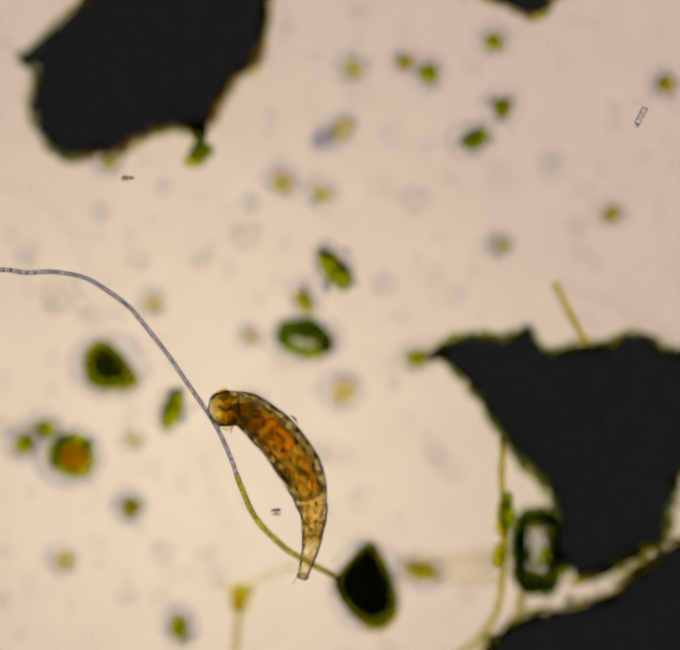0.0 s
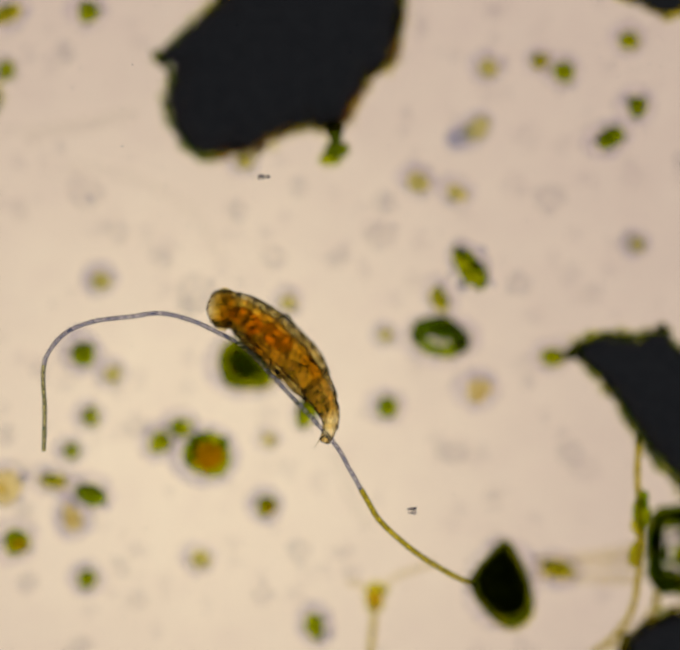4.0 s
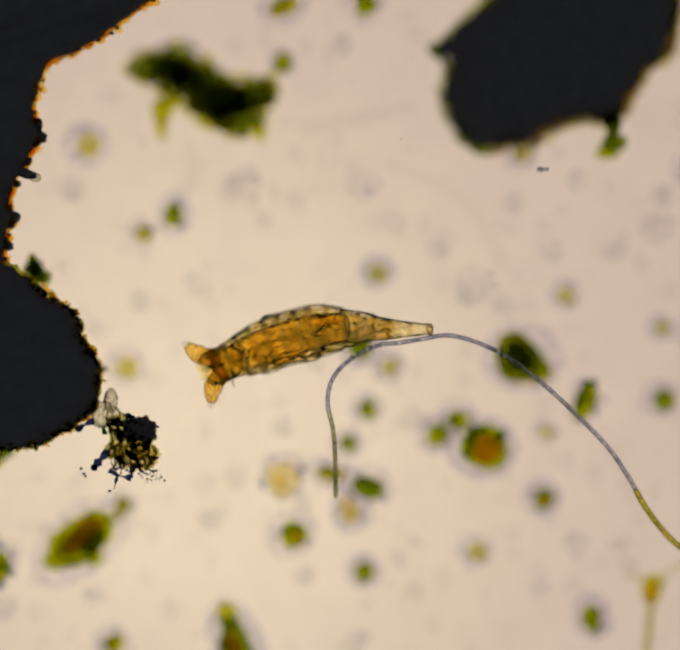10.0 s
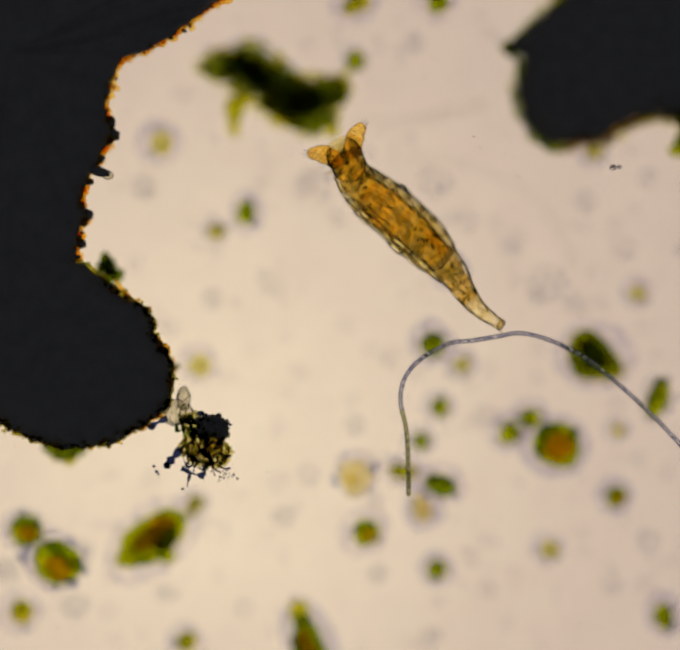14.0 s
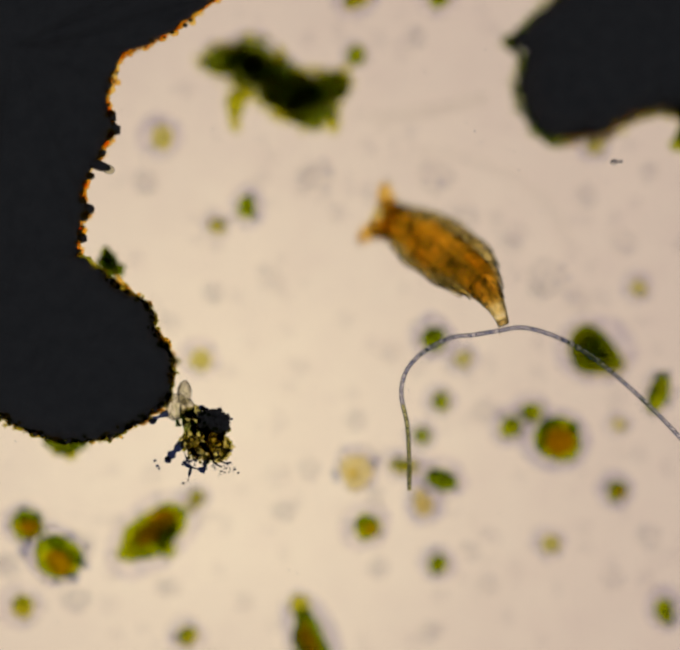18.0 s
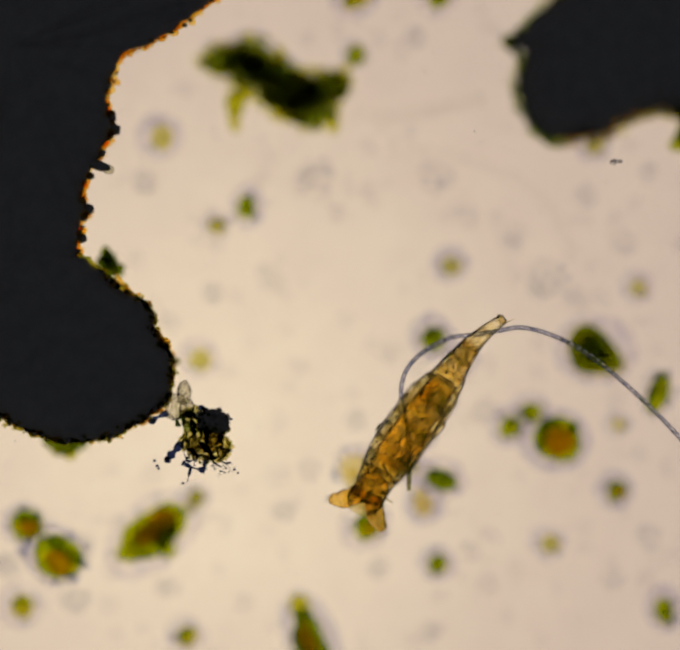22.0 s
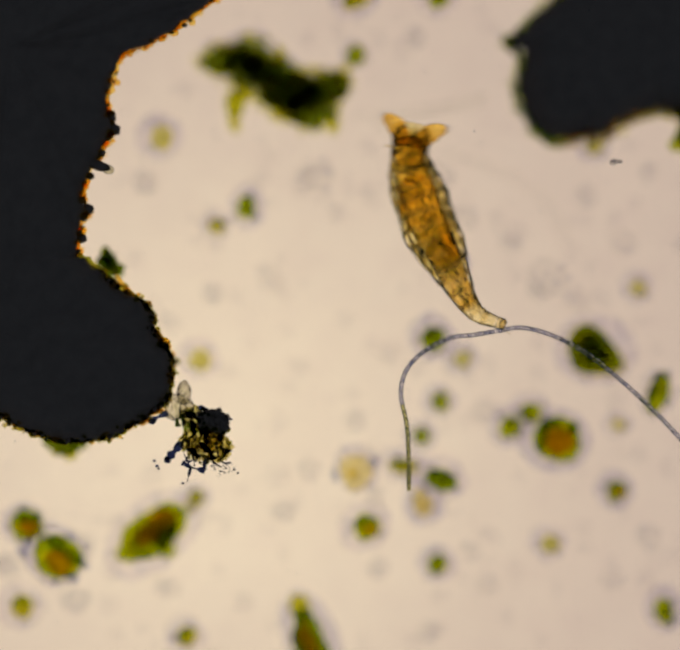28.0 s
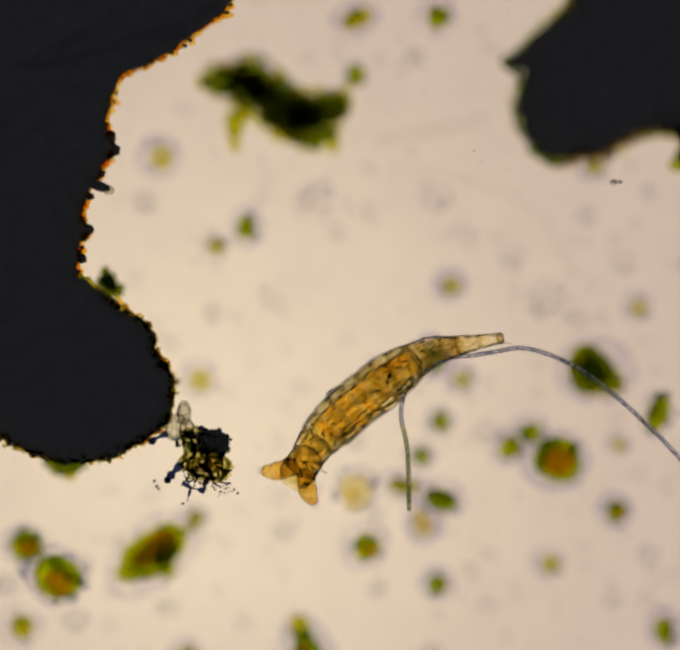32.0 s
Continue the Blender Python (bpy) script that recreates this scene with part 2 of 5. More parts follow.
def spline(points, step, closed=False):
    """Points at even steps along a smooth line through the given ones."""
    pts = [Vector((p[0], p[1], p[2] if len(p) > 2 else 0.0)) for p in points]
    n = len(pts)
    fine = []
    for i in range(n if closed else n - 1):
        a, b, c, d = (pts[(i + k) % n] if closed else pts[min(max(i + k, 0), n - 1)] for k in (-1, 0, 1, 2))
        for j in range(16):
            u = j / 16
            fine.append(0.5 * (2 * b + (c - a) * u + (2 * a - 5 * b + 4 * c - d) * u * u + (3 * b - a - 3 * c + d) * u ** 3))
    fine.append(fine[0] if closed else pts[-1])
    dist = np.concatenate([[0], np.cumsum([(q - p).length for p, q in zip(fine, fine[1:])])])
    count = max(2, int(round(dist[-1] / step))) + 1
    at = np.linspace(0, dist[-1], count)
    xyz = np.array([tuple(p) for p in fine])
    return [Vector([float(np.interp(s, dist, xyz[:, k])) for k in range(3)]) for s in at], float(dist[-1])


def along(points):
    """A line as a function of the distance along it: place and heading; runs on straight past both ends."""
    line, total = spline(points, 4.0)
    step = total / (len(line) - 1)

    def place(s):
        i = min(max(s / step, 0.0), len(line) - 1.0)
        k = min(int(i), len(line) - 2)
        p = line[k].lerp(line[k + 1], i - k)
        lo, hi = max(k - 4, 0), min(k + 5, len(line) - 1)
        d = (line[hi] - line[lo]).normalized()
        if s < 0:
            p = p + d * s
        elif s > total:
            p = p + d * (s - total)
        return p, d
    return place, total


def tube(points, radius, sides=10, bm=None, wobble=0.0, taper=None, step=6.0):
    """A round strand along a line; plan units, each point x, y, height."""
    bm = bm or bmesh.new()
    line, total = spline(points, step)
    rings = []
    for i, p in enumerate(line):
        d = (line[min(i + 1, len(line) - 1)] - line[max(i - 1, 0)]).normalized()
        side = d.cross(Vector((0, 0, 1))).normalized()
        up = side.cross(d)
        r = radius * (1 + wobble * noise.noise(Vector((i * 0.27, p.x * 0.02, 1.7))))
        if taper:
            r *= taper(i / (len(line) - 1))
        rings.append([bm.verts.new(Vector(((p + (side * math.cos(a) + up * math.sin(a)) * r).x, -(p + (side * math.cos(a) + up * math.sin(a)) * r).y,
                                           (p + (side * math.cos(a) + up * math.sin(a)) * r).z)) * G)
                      for a in (2 * math.pi * k / sides for k in range(sides))])
    for a, b in zip(rings, rings[1:]):
        for k in range(sides):
            bm.faces.new((a[k], b[k], b[(k + 1) % sides], a[(k + 1) % sides]))
    for ring in (rings[0], rings[-1]):
        bm.faces.new(ring)
    bmesh.ops.recalc_face_normals(bm, faces=bm.faces)
    return bm


def lump(outline, height, rough=6.0, seed=0.0, wide=0.5, grow=0.0, slope=1.0):
    """A solid, rough-edged mass: an outline that bulges at mid height, domed above and drawn in below. Plan units."""
    rim, total = spline(outline, 9.0, closed=True)
    rim = rim[:-1]
    mid = sum(rim, Vector()) / len(rim)
    bm = bmesh.new()
    levels = [(0.0, 0.86), (0.25 * wide, 0.95), (0.7 * wide, 0.985), (wide, 1.0), (wide + 0.12, 1 - 0.015 * slope), (wide + 0.2, 1 - 0.06 * slope), (wide + 0.24, 0.8), (wide + 0.26, 0.55), (wide + 0.27, 0.25)]
    rings = []
    for z, k in levels:
        ring = []
        for p in rim:
            q = mid + (p - mid) * k
            out = (p - mid).normalized()
            w = rough * noise.noise(Vector((p.x / 26 + seed, p.y / 26, z * 3))) + 0.6 * rough * noise.noise(Vector((p.x / 9, p.y / 9 + seed, z * 5)))
            q = q + out * (w + grow)
            h = z * height * (1 + (0.08 * noise.noise(Vector((q.x / 60, q.y / 60, seed))) if z > wide else 0))
            ring.append(bm.verts.new(Vector((q.x, -q.y, h)) * G))
        rings.append(ring)
    n = len(rim)
    for a, b in zip(rings, rings[1:]):
        for i in range(n):
            bm.faces.new((a[i], a[(i + 1) % n], b[(i + 1) % n], b[i]))
    top = bm.verts.new(Vector((mid.x, -mid.y, height * (wide + 0.28))) * G)
    low = bm.verts.new(Vector((mid.x, -mid.y, 0)) * G)
    for i in range(n):
        bm.faces.new((rings[-1][i], rings[-1][(i + 1) % n], top))
        bm.faces.new((rings[0][(i + 1) % n], rings[0][i], low))
    bmesh.ops.recalc_face_normals(bm, faces=bm.faces)
    return bm, rim


def ico():
    bm = bmesh.new()
    bmesh.ops.create_icosphere(bm, subdivisions=1, radius=1.0)
    bm.verts.index_update()
    shape = [v.co.copy() for v in bm.verts], [[v.index for v in f.verts] for f in bm.faces]
    bm.free()
    return shape


ICO = ico()


def crumbs(name, material, rim, height, size, spread, count, seed, keep=lambda p: True):
    """Small uneven grains that cling to the edge of a mass."""
    rng = random.Random(seed)
    verts, faces = [], []
    for _ in range(count):
        p = rng.choice(rim)
        if not keep(p):
            continue
        r = size * rng.uniform(0.4, 1.3)
        long, shift = r * rng.uniform(0.8, 1.5), Vector((rng.random() * 50, rng.random() * 50, 3.1))
        x, y, z = p.x + rng.gauss(0, spread), p.y + rng.gauss(0, spread), height + rng.gauss(0, height * 0.15)
        first = len(verts)
        for co in ICO[0]:
            k = 1 + 0.35 * noise.noise(co * 1.5 + shift)
            verts.append(Vector((x + co.x * long * k, -y + co.y * r * k, z + co.z * r * 0.8 * k)) * G)
        faces += [[first + i for i in f] for f in ICO[1]]
    me = bpy.data.meshes.new(name)
    me.from_pydata(verts, [], faces)
    me.materials.append(material)
    me.polygons.foreach_set("use_smooth", [True] * len(faces))
    return me


def skirt(rim, height, width, seed, rough, grow=0.0):
    """A thin uneven lip round the edge of a mass."""
    bm = bmesh.new()
    mid = sum(rim, Vector()) / len(rim)
    rows = []
    for p in rim:
        out = (p - mid).normalized()
        w = grow + rough * noise.noise(Vector((p.x / 26 + seed, p.y / 26, 1.6)))
        v = width * (1.0 + 1.1 * noise.noise(Vector((p.x / 17, p.y / 17, seed))))
        ring = []
        for a, h in ((-7 + grow, 5), (w + v * 0.6, 3.0), (w + v, 0), (w + v * 0.6, -3.0), (-7 + grow, -5)):
            q = p + out * a
            ring.append(bm.verts.new(Vector((q.x, -q.y, height + h)) * G))
        rows.append(ring)
    for a, b in zip(rows, rows[1:] + rows[:1]):
        for k in range(4):
            bm.faces.new((a[k], a[k + 1], b[k + 1], b[k]))
    bmesh.ops.recalc_face_normals(bm, faces=bm.faces)
    return bm


# ---------------------------------------------------------------- setting
def setting():
    bm = bmesh.new()
    bmesh.ops.create_cube(bm, size=1.0, matrix=Matrix.Translation(P(1300, 720, -0.06)) @ Matrix.Diagonal((4.6, 3.4, 0.12, 1)))
    bmesh.ops.bevel(bm, geom=bm.edges[:], offset=0.01, segments=2, affect="EDGES")
    slide = new("ground", mesh_of("ground", bm, mat_slide(), smooth=False))
    tagged(slide, "clear glass microscope slide under the pond water", "slide", kind="structure")
    slide.visible_shadow = False
    bm = bmesh.new()
    bmesh.ops.create_circle(bm, cap_ends=True, segments=96, radius=1.5)
    lamp = new("backdrop", mesh_of("backdrop", bm, mat_lamp(), smooth=False))
    tagged(lamp, "cream-coloured lit field of the microscope lamp below the slide", "lamp field", kind="structure")
    return lamp


LAMP = setting()


# ---------------------------------------------------------------- dark masses
def debris(label, outline, height, rough, seed, crust=0, crust_size=7.0, wide=0.5, fringe=None, grow=0.0, fuzz=(), slope=1.0, knobs=(), bare=lambda p: False):
    mid = sum((Vector((*p, 0)) for p in outline), Vector()) / len(outline)
    thing = base("detritus_clump", P(mid.x, mid.y), label, "detritus", "dark clumps of detritus")
    local = [(x - mid.x, y - mid.y) for x, y in outline]
    bm, rim = lump(local, height, rough, seed, wide, grow, slope)
    open_rim = [p for p in rim if not bare(p)]
    part("mass", bm, M_DEBRIS, thing)
    for name, material, count, size, spread, *keep in fuzz:
        tagged(part(name, crumbs(name, material, open_rim, height * wide, size, spread, count, int(seed * 10) + 3, *keep), None, thing, "ragged fuzz of fine grains, in places tinted as the lens's colour fringe"), kind="stuff")
    if crust:
        me = crumbs("crust", fringe or M_CRUST, open_rim, height * wide, crust_size, 3.0, crust, int(seed * 10))
        tagged(part("crust", me, None, thing, "translucent crust of fine grains"), kind="stuff")
        part("skirt", skirt(rim, height * wide, 9.0, seed, rough, grow), fringe or M_CRUST, thing, "thin translucent amber rim" if not fringe else "thin translucent olive rim")
    for x, y, r in knobs:
        part("knob", blob(r * 1.2, r, r, 0.6, 2.2, 3, (x - mid.x, y - mid.y, height * wide), x * 0.1), M_DEBRIS, thing, "dark rounded knob on the rim")
    return thing


def dark_masses():
    # green-blue grains left, amber ones right: the lens's colour fringes put into grain colours
    debris("large black opaque clump of detritus with a notched edge",
           [(1420, -320), (1330, -60), (1235, 30), (1196, 72), (1170, 90), (1198, 115), (1204, 155), (1190, 195), (1212, 255), (1255, 312),
            (1300, 324), (1345, 306), (1385, 310), (1450, 270), (1530, 252), (1575, 262), (1605, 238), (1650, 165), (1672, 130),
            (1716, 95), (1728, 20), (1735, -60), (1700, -300)], 210, 8, 1.3, 0, 10, 0.12, M_RUST, -5.0, slope=2.4, fuzz=[("green_crust", M_GREEN, 1300, 6, 6, lambda p: p.x < -120 or p.y < -60), ("jelly_crust", M_GRANULE, 450, 5, 8, lambda p: p.x < -150),
                                             ("amber_crust", M_RUST, 1500, 6, 6, lambda p: p.x > -120), ("orange_crust", M_ORANGE, 900, 5, 6, lambda p: p.x > -120), ("olive_crust", M_OLIVE, 1200, 6, 8, lambda p: p.x > -150)])
    debris("big black opaque clump with an amber-fringed ragged edge",
           [(640, -330), (540, -60), (480, 5), (405, 62), (345, 100), (285, 122), (262, 165), (245, 225), (250, 262), (258, 300), (232, 350),
            (208, 395), (190, 450), (196, 490), (180, 535), (174, 590), (120, 680), (-120, 760), (-420, 600), (-480, 100), (-250, -330)],
           230, 10, 4.1, 420, 8, 0.66, bare=lambda p: p.y > 345, knobs=[(252, 268, 13), (256, 297, 15), (248, 312, 10), (232, 352, 9), (197, 484, 14), (190, 500, 10), (186, 548, 11), (206, 405, 9)], fuzz=[("grain_crust", M_DEBRIS, 300, 5, 4), ("amber_crust", M_CRUST, 260, 9, 8)])
    debris("rounded black opaque lump of detritus with a frayed rim",
           [(176, 590), (225, 622), (275, 665), (325, 695), (348, 725), (352, 765), (384, 805), (394, 850), (388, 900), (360, 940), (300, 980),
            (250, 1004), (190, 1012), (140, 1014), (75, 995), (30, 972), (-10, 948), (-160, 900), (-240, 760), (-120, 620), (40, 560)],
           225, 9, 7.7, 300, 7, 0.66, M_RUST, bare=lambda p: p.x < 50 and p.y < 0, fuzz=[("rust_crust", M_RUST, 420, 5, 8), ("grain_crust", M_DEBRIS, 360, 5, 4), ("amber_crust", M_CRUST, 160, 8, 6)])
    debris("black opaque clump of detritus with a pointed corner",
           [(2146, 770), (2206, 740), (2276, 748), (2341, 728), (2366, 762), (2396, 782), (2456, 764), (2526, 768), (2566, 742), (2606, 738),
            (2656, 768), (2740, 810), (2780, 950), (2692, 1062), (2676, 1129), (2660, 1198), (2618, 1228), (2572, 1252), (2527, 1278), (2485, 1288), (2440, 1276), (2424, 1240), (2420, 1165),
            (2396, 1085), (2326, 1015), (2291, 962), (2246, 890), (2206, 835), (2166, 798)], 190, 8, 11.2, 0, 9, 0.22, M_RUST, -4.0, slope=2.0, fuzz=[("green_crust", M_GREEN, 2300, 6, 8), ("olive_crust", M_OLIVE, 1200, 5.5, 10), ("granule_crust", M_GRANULE, 700, 5, 11)])
    debris("dark brown opaque clump lying at the edge of the drop",
           [(2270, 1480), (2299, 1422), (2337, 1400), (2404, 1382), (2471, 1365), (2538, 1347), (2594, 1298), (2649, 1254), (2720, 1217), (2900, 1240), (2960, 1460), (2800, 1640), (2450, 1660)],
           200, 7, 13.9, 0, 10, 0.2, M_RUST, -4.0, slope=1.6, fuzz=[("amber_crust", M_RUST, 2000, 7, 11), ("olive_crust", M_OLIVE, 1100, 6, 14), ("green_crust", M_GREEN, 400, 6, 6)])
    debris("small brown clump of detritus at the edge of the drop",
           [(2250, -70), (2262, -48), (2300, -30), (2350, -12), (2390, -22), (2400, -55), (2370, -120), (2290, -120)], 90, 5, 17.0, 40, 6, 0.4, M_RUST, fuzz=[("olive_crust", M_OLIVE, 60, 14, 8)])


dark_masses()


def mossy_clump():
    thing = base("mossy_clump", P(617, 173), "blurred dark green ragged clump of algae", "algae clump")
    lobes = [(-36, -33, 60, 54), (-104, -40, 44, 28), (18, 8, 54, 42), (72, 44, 66, 44), (100, 66, 50, 46), (140, 22, 38, 28), (44, 46, 42, 34)]
    for i, (x, y, a, b) in enumerate(lobes):
        part("lobe", blob(a * 0.92, b * 0.92, 16, 0.5, 2.6, 3, (x, y, 19), i * 3.1), M_MOSS, thing)
    for i, (x, y, a, b) in enumerate([(-34, -32, 34, 32), (14, 6, 18, 14), (84, 58, 34, 16)]):
        part("core", blob(a, b, 8, 0.5, 2.5, 3, (x, y, 12), i * 2.3), M_DEBRIS, thing, "black opaque core")
    # added shells, shifted up-left: their blue-grey tint imitates the lens's colour fringe
    for i, (x, y, a, b) in enumerate(lobes):
        part("jelly", blob(a * 1.25, b * 1.3, 12, 0.4, 2.5, 3, (x - 5, y - 7, 14), i * 2.1), M_SHEATH, thing, "blue-grey lens fringe built as a clear shell")
    rng = random.Random(3)
    # grains thin outwards, in place of the edge's soft blur
    for name, material, count, reach, size in (("green_fuzz", M_GREEN, 150, 1.02, 10), ("olive_fuzz", M_OLIVE, 150, 1.2, 9), ("pale_fuzz", M_PALE, 90, 1.42, 9)):
        bm = bmesh.new()
        for i in range(count):
            x, y, a, b = lobes[rng.randrange(len(lobes))]
            q, k = rng.uniform(0, 6.28), reach * rng.uniform(0.9, 1.08)
            r = size * rng.uniform(0.5, 1.2)
            blob(r * 1.3, r, 7, 0.6, 2, 1, (x + a * k * math.cos(q), y + b * k * math.sin(q), rng.uniform(9, 24)), i, bm)
        tagged(part(name, bm, material, thing, "ragged fringe of fine grains"), kind="stuff")
    for i, (x, y, a, b) in enumerate([(-76, 62, 22, 34), (-78, 104, 13, 24), (-56, 40, 24, 18), (150, 112, 14, 20), (170, 2, 24, 15), (64, 92, 34, 15)]):
        part("frond", blob(a, b, 12, 0.6, 2.5, 3, (x, y, 18), i * 5.3), M_OLIVE, thing, "olive translucent frond")
    part("bud", blob(22, 25, 18, 0.3, 2, 3, (203, -50, 20), 2.2), M_GREEN, thing, "round dark green bud")
    part("bud_jelly", blob(34, 36, 16, 0.3, 2, 3, (200, -52, 18), 3.2), M_SHEATH, thing, "blue-grey lens fringe built as a clear shell")
    part("stalk", tube([(150, 10, 20), (180, -20, 20), (200, -42, 20)], 7, wobble=0.5), M_PALE, thing)


mossy_clump()


# ---------------------------------------------------------------- cells lying on the slide
KIND = {"deep": (M_GREEN, "dark green", "dark green algal cells"), "green": (M_LEAF, "green", "green algal cells"),
        "olive": (M_OLIVE, "olive", "olive algal cells"), "pale": (M_PALE, "pale yellowish", "pale cells"),
        "rusty": (M_LEAF, "green-brown", "green-brown algal cells"),
        "tan": (M_TAN, "pale orange-brown", "pale cells"),
        "ghost": (M_GHOST, "faint colourless", "faint cells")}


def cell(x, y, r, kind, stretch=1.0, turn=0.0, z=0.0):
    material, word, group = KIND[kind]
    shape = "rounded" if stretch < 1.25 else "oval"
    thing = base("algal_cell", P(x, y), f"{word} {shape} algal cell lying on the glass slide", "algal cell", group, turn)
    seed = x * 0.37 + y * 0.11
    rng = random.Random(int(x * 7 + y))
    w, h, up = r * stretch ** 0.55, r / stretch ** 0.45, r * 1.4 + z
    part("chloroplast", blob(w, h, r * 0.8, 0.5, 1.5, 3, (0, 0, up), seed), material, thing)
    if kind == "ghost":
        bm = bmesh.new()
        for i in range(6):
            q, d, e = rng.uniform(0, 6.28), r * rng.uniform(0.3, 1.15), r * rng.uniform(0.06, 0.15)
            blob(e * 1.4, e, e, 0.5, 2, 1, (d * math.cos(q), d * math.sin(q), up + r * 0.2), i, bm)
        tagged(part("dust", bm, M_GRANULE, thing, "fine grey granules"), kind="stuff")
        return
    if kind not in ("pale", "tan"):
        # darker folds of the chloroplast along one side, a bright grain in it
        lean = rng.uniform(-2.6, -0.9)
        for k in (-0.7, 0.7):
            part("dark_fold", blob(w * 0.46, h * 0.36, r * 0.4, 0.5, 1.8, 2, (w * 0.7 * math.cos(lean + k), h * 0.66 * math.sin(lean + k), up), seed + k), M_GREEN if kind != "deep" else M_DEEP, thing, "darker green fold")
    k = 1.5 if kind == "rusty" else 1.0
    part("nucleus", blob(r * 0.45 * k, r * 0.38 * k, r * 0.3 * k, 0.3, 1.6, 2, (r * 0.15, r * 0.15, up), seed + 4), M_TAN if kind == "tan" else M_OLIVE if kind != "rusty" else M_ORANGE if r > 34 else M_AMBER, thing)
    k = 1.95 if r < 33 else 1.4
    # sheath set off up-left, so its blue-grey also imitates the lens's colour fringe
    part("sheath", blob(r * k * stretch ** 0.35, r * k / stretch ** 0.35, r * 1.38, 0.3, 1.6, 3, (-r * 0.2, -r * 0.1, up), seed + 9), M_SHEATH, thing, "clear jelly sheath")
    bm = bmesh.new()
    for i in range(7):
        q, d = rng.uniform(0, 6.28), r * rng.uniform(1.0, 1.6)
        e = r * rng.uniform(0.12, 0.28)
        blob(e * 1.4, e, e, 0.5, 2, 1, (d * math.cos(q), d * math.sin(q), up + r * 0.2), i, bm)
    tagged(part("dust", bm, M_GRANULE, thing, "blue-grey granules in the jelly"), kind="stuff")


def cells():
    for c in [(2266, 54, 22, "green"), (2116, 127, 24, "green"), (2061, 102, 20, "olive"), (1941, 117, 22, "pale"), (2286, 207, 25, "deep"),
              (2221, 280, 28, "deep", 1.5, -25), (1776, 382, 24, "pale", 1.3, 30), (1866, 407, 22, "pale", 1.4, 20),
              (1826, 654, 24, "olive", 1.5, 70), (1916, 867, 28, "tan"), (1701, 737, 17, "pale")]:
        cell(*c)
    for c in [(2286, 527, 18, "pale"), (2541, 454, 20, "olive"), (2666, 152, 22, "olive"), (2090, 788, 24, "green", 1.4, 0),
              (2101, 1282, 28, "olive", 1.8, 10), (1536, 1412, 26, "green", 1.3, 70), (1271, 1257, 22, "pale"), (1426, 1134, 24, "rusty"),
              (1522, 905, 33, "deep", 1.8, -75), (1476, 662, 20, "pale"), (1226, 952, 24, "green", 1.2, 0), (1180, 986, 25, "green")]:
        cell(*c)
    for c in [(1897, 582, 38, "deep", 1.9, 52), (1707, 905, 24, "green"), (1246, 667, 26, "ghost"), (1431, 982, 16, "pale"), (1120, 948, 26, "ghost"),
              (1042, 612, 22, "pale"), (1012, -12, 26, "green"), (825, -8, 26, "olive", 1.5, -25), (1000, 780, 28, "deep"),
              (1016, 927, 21, "green"), (973, 1006, 19, "green"), (930, 1076, 24, "olive", 1.8, 10)]:
        cell(*c)
    for c in [(1015, 1107, 30, "deep", 1.5, 15), (975, 1162, 28, "tan", 1.3, 80), (848, 1218, 30, "rusty"), (818, 1088, 38, "tan", 1.25, 80), (1010, 1303, 22, "green"),
              (567, 478, 24, "green", 1.4, 85), (499, 520, 18, "olive"), (370, 315, 28, "pale"), (705, 410, 28, "ghost"), (778, 488, 20, "ghost"),
              (458, 830, 26, "pale"), (488, 678, 24, "ghost")]:
        cell(*c)
    for c in [(870, 1312, 24, "ghost"), (990, 1462, 26, "ghost"), (428, 1472, 24, "olive"), (47, 1402, 27, "olive"), (175, 1388, 30, "ghost", 1.4, -30),
              (712, 1085, 26, "ghost"), (820, 970, 24, "ghost"), (1355, 450, 24, "ghost"), (1500, 395, 22, "ghost"), (1130, 1350, 22, "ghost"),
              (960, 82, 24, "ghost"), (1375, 335, 20, "pale")]:
        cell(*c)
    for c in [(1415, 1340, 26, "ghost"), (450, 1150, 18, "olive"), (865, 1145, 22, "ghost"), (1068, 828, 20, "pale"), (900, 815, 26, "ghost"),
              (58, 1212, 36, "rusty", 1.1, 0), (130, 1288, 52, "rusty", 1.2, 30), (190, 1255, 24, "ghost"), (1691, 507, 34, "ghost", 1.5, -20),
              (2266, 520, 26, "ghost"), (1265, 640, 46, "ghost"), (2401, 332, 28, "ghost")]:
        cell(*c)
    for c in [(10, 1305, 30, "ghost"), (385, 1358, 24, "ghost", 1.5, 10), (560, 1390, 22, "ghost"), (735, 402, 34, "ghost"), (1005, 405, 40, "ghost", 1.3, 20),
              (1085, 1275, 22, "ghost"), (650, 1180, 26, "ghost"), (330, 420, 26, "ghost"), (620, 640, 30, "ghost", 1.3, 40), (1440, 560, 30, "ghost"),
              (1590, 560, 24, "ghost", 1.4, -20), (1700, 430, 28, "ghost")]:
        cell(*c)
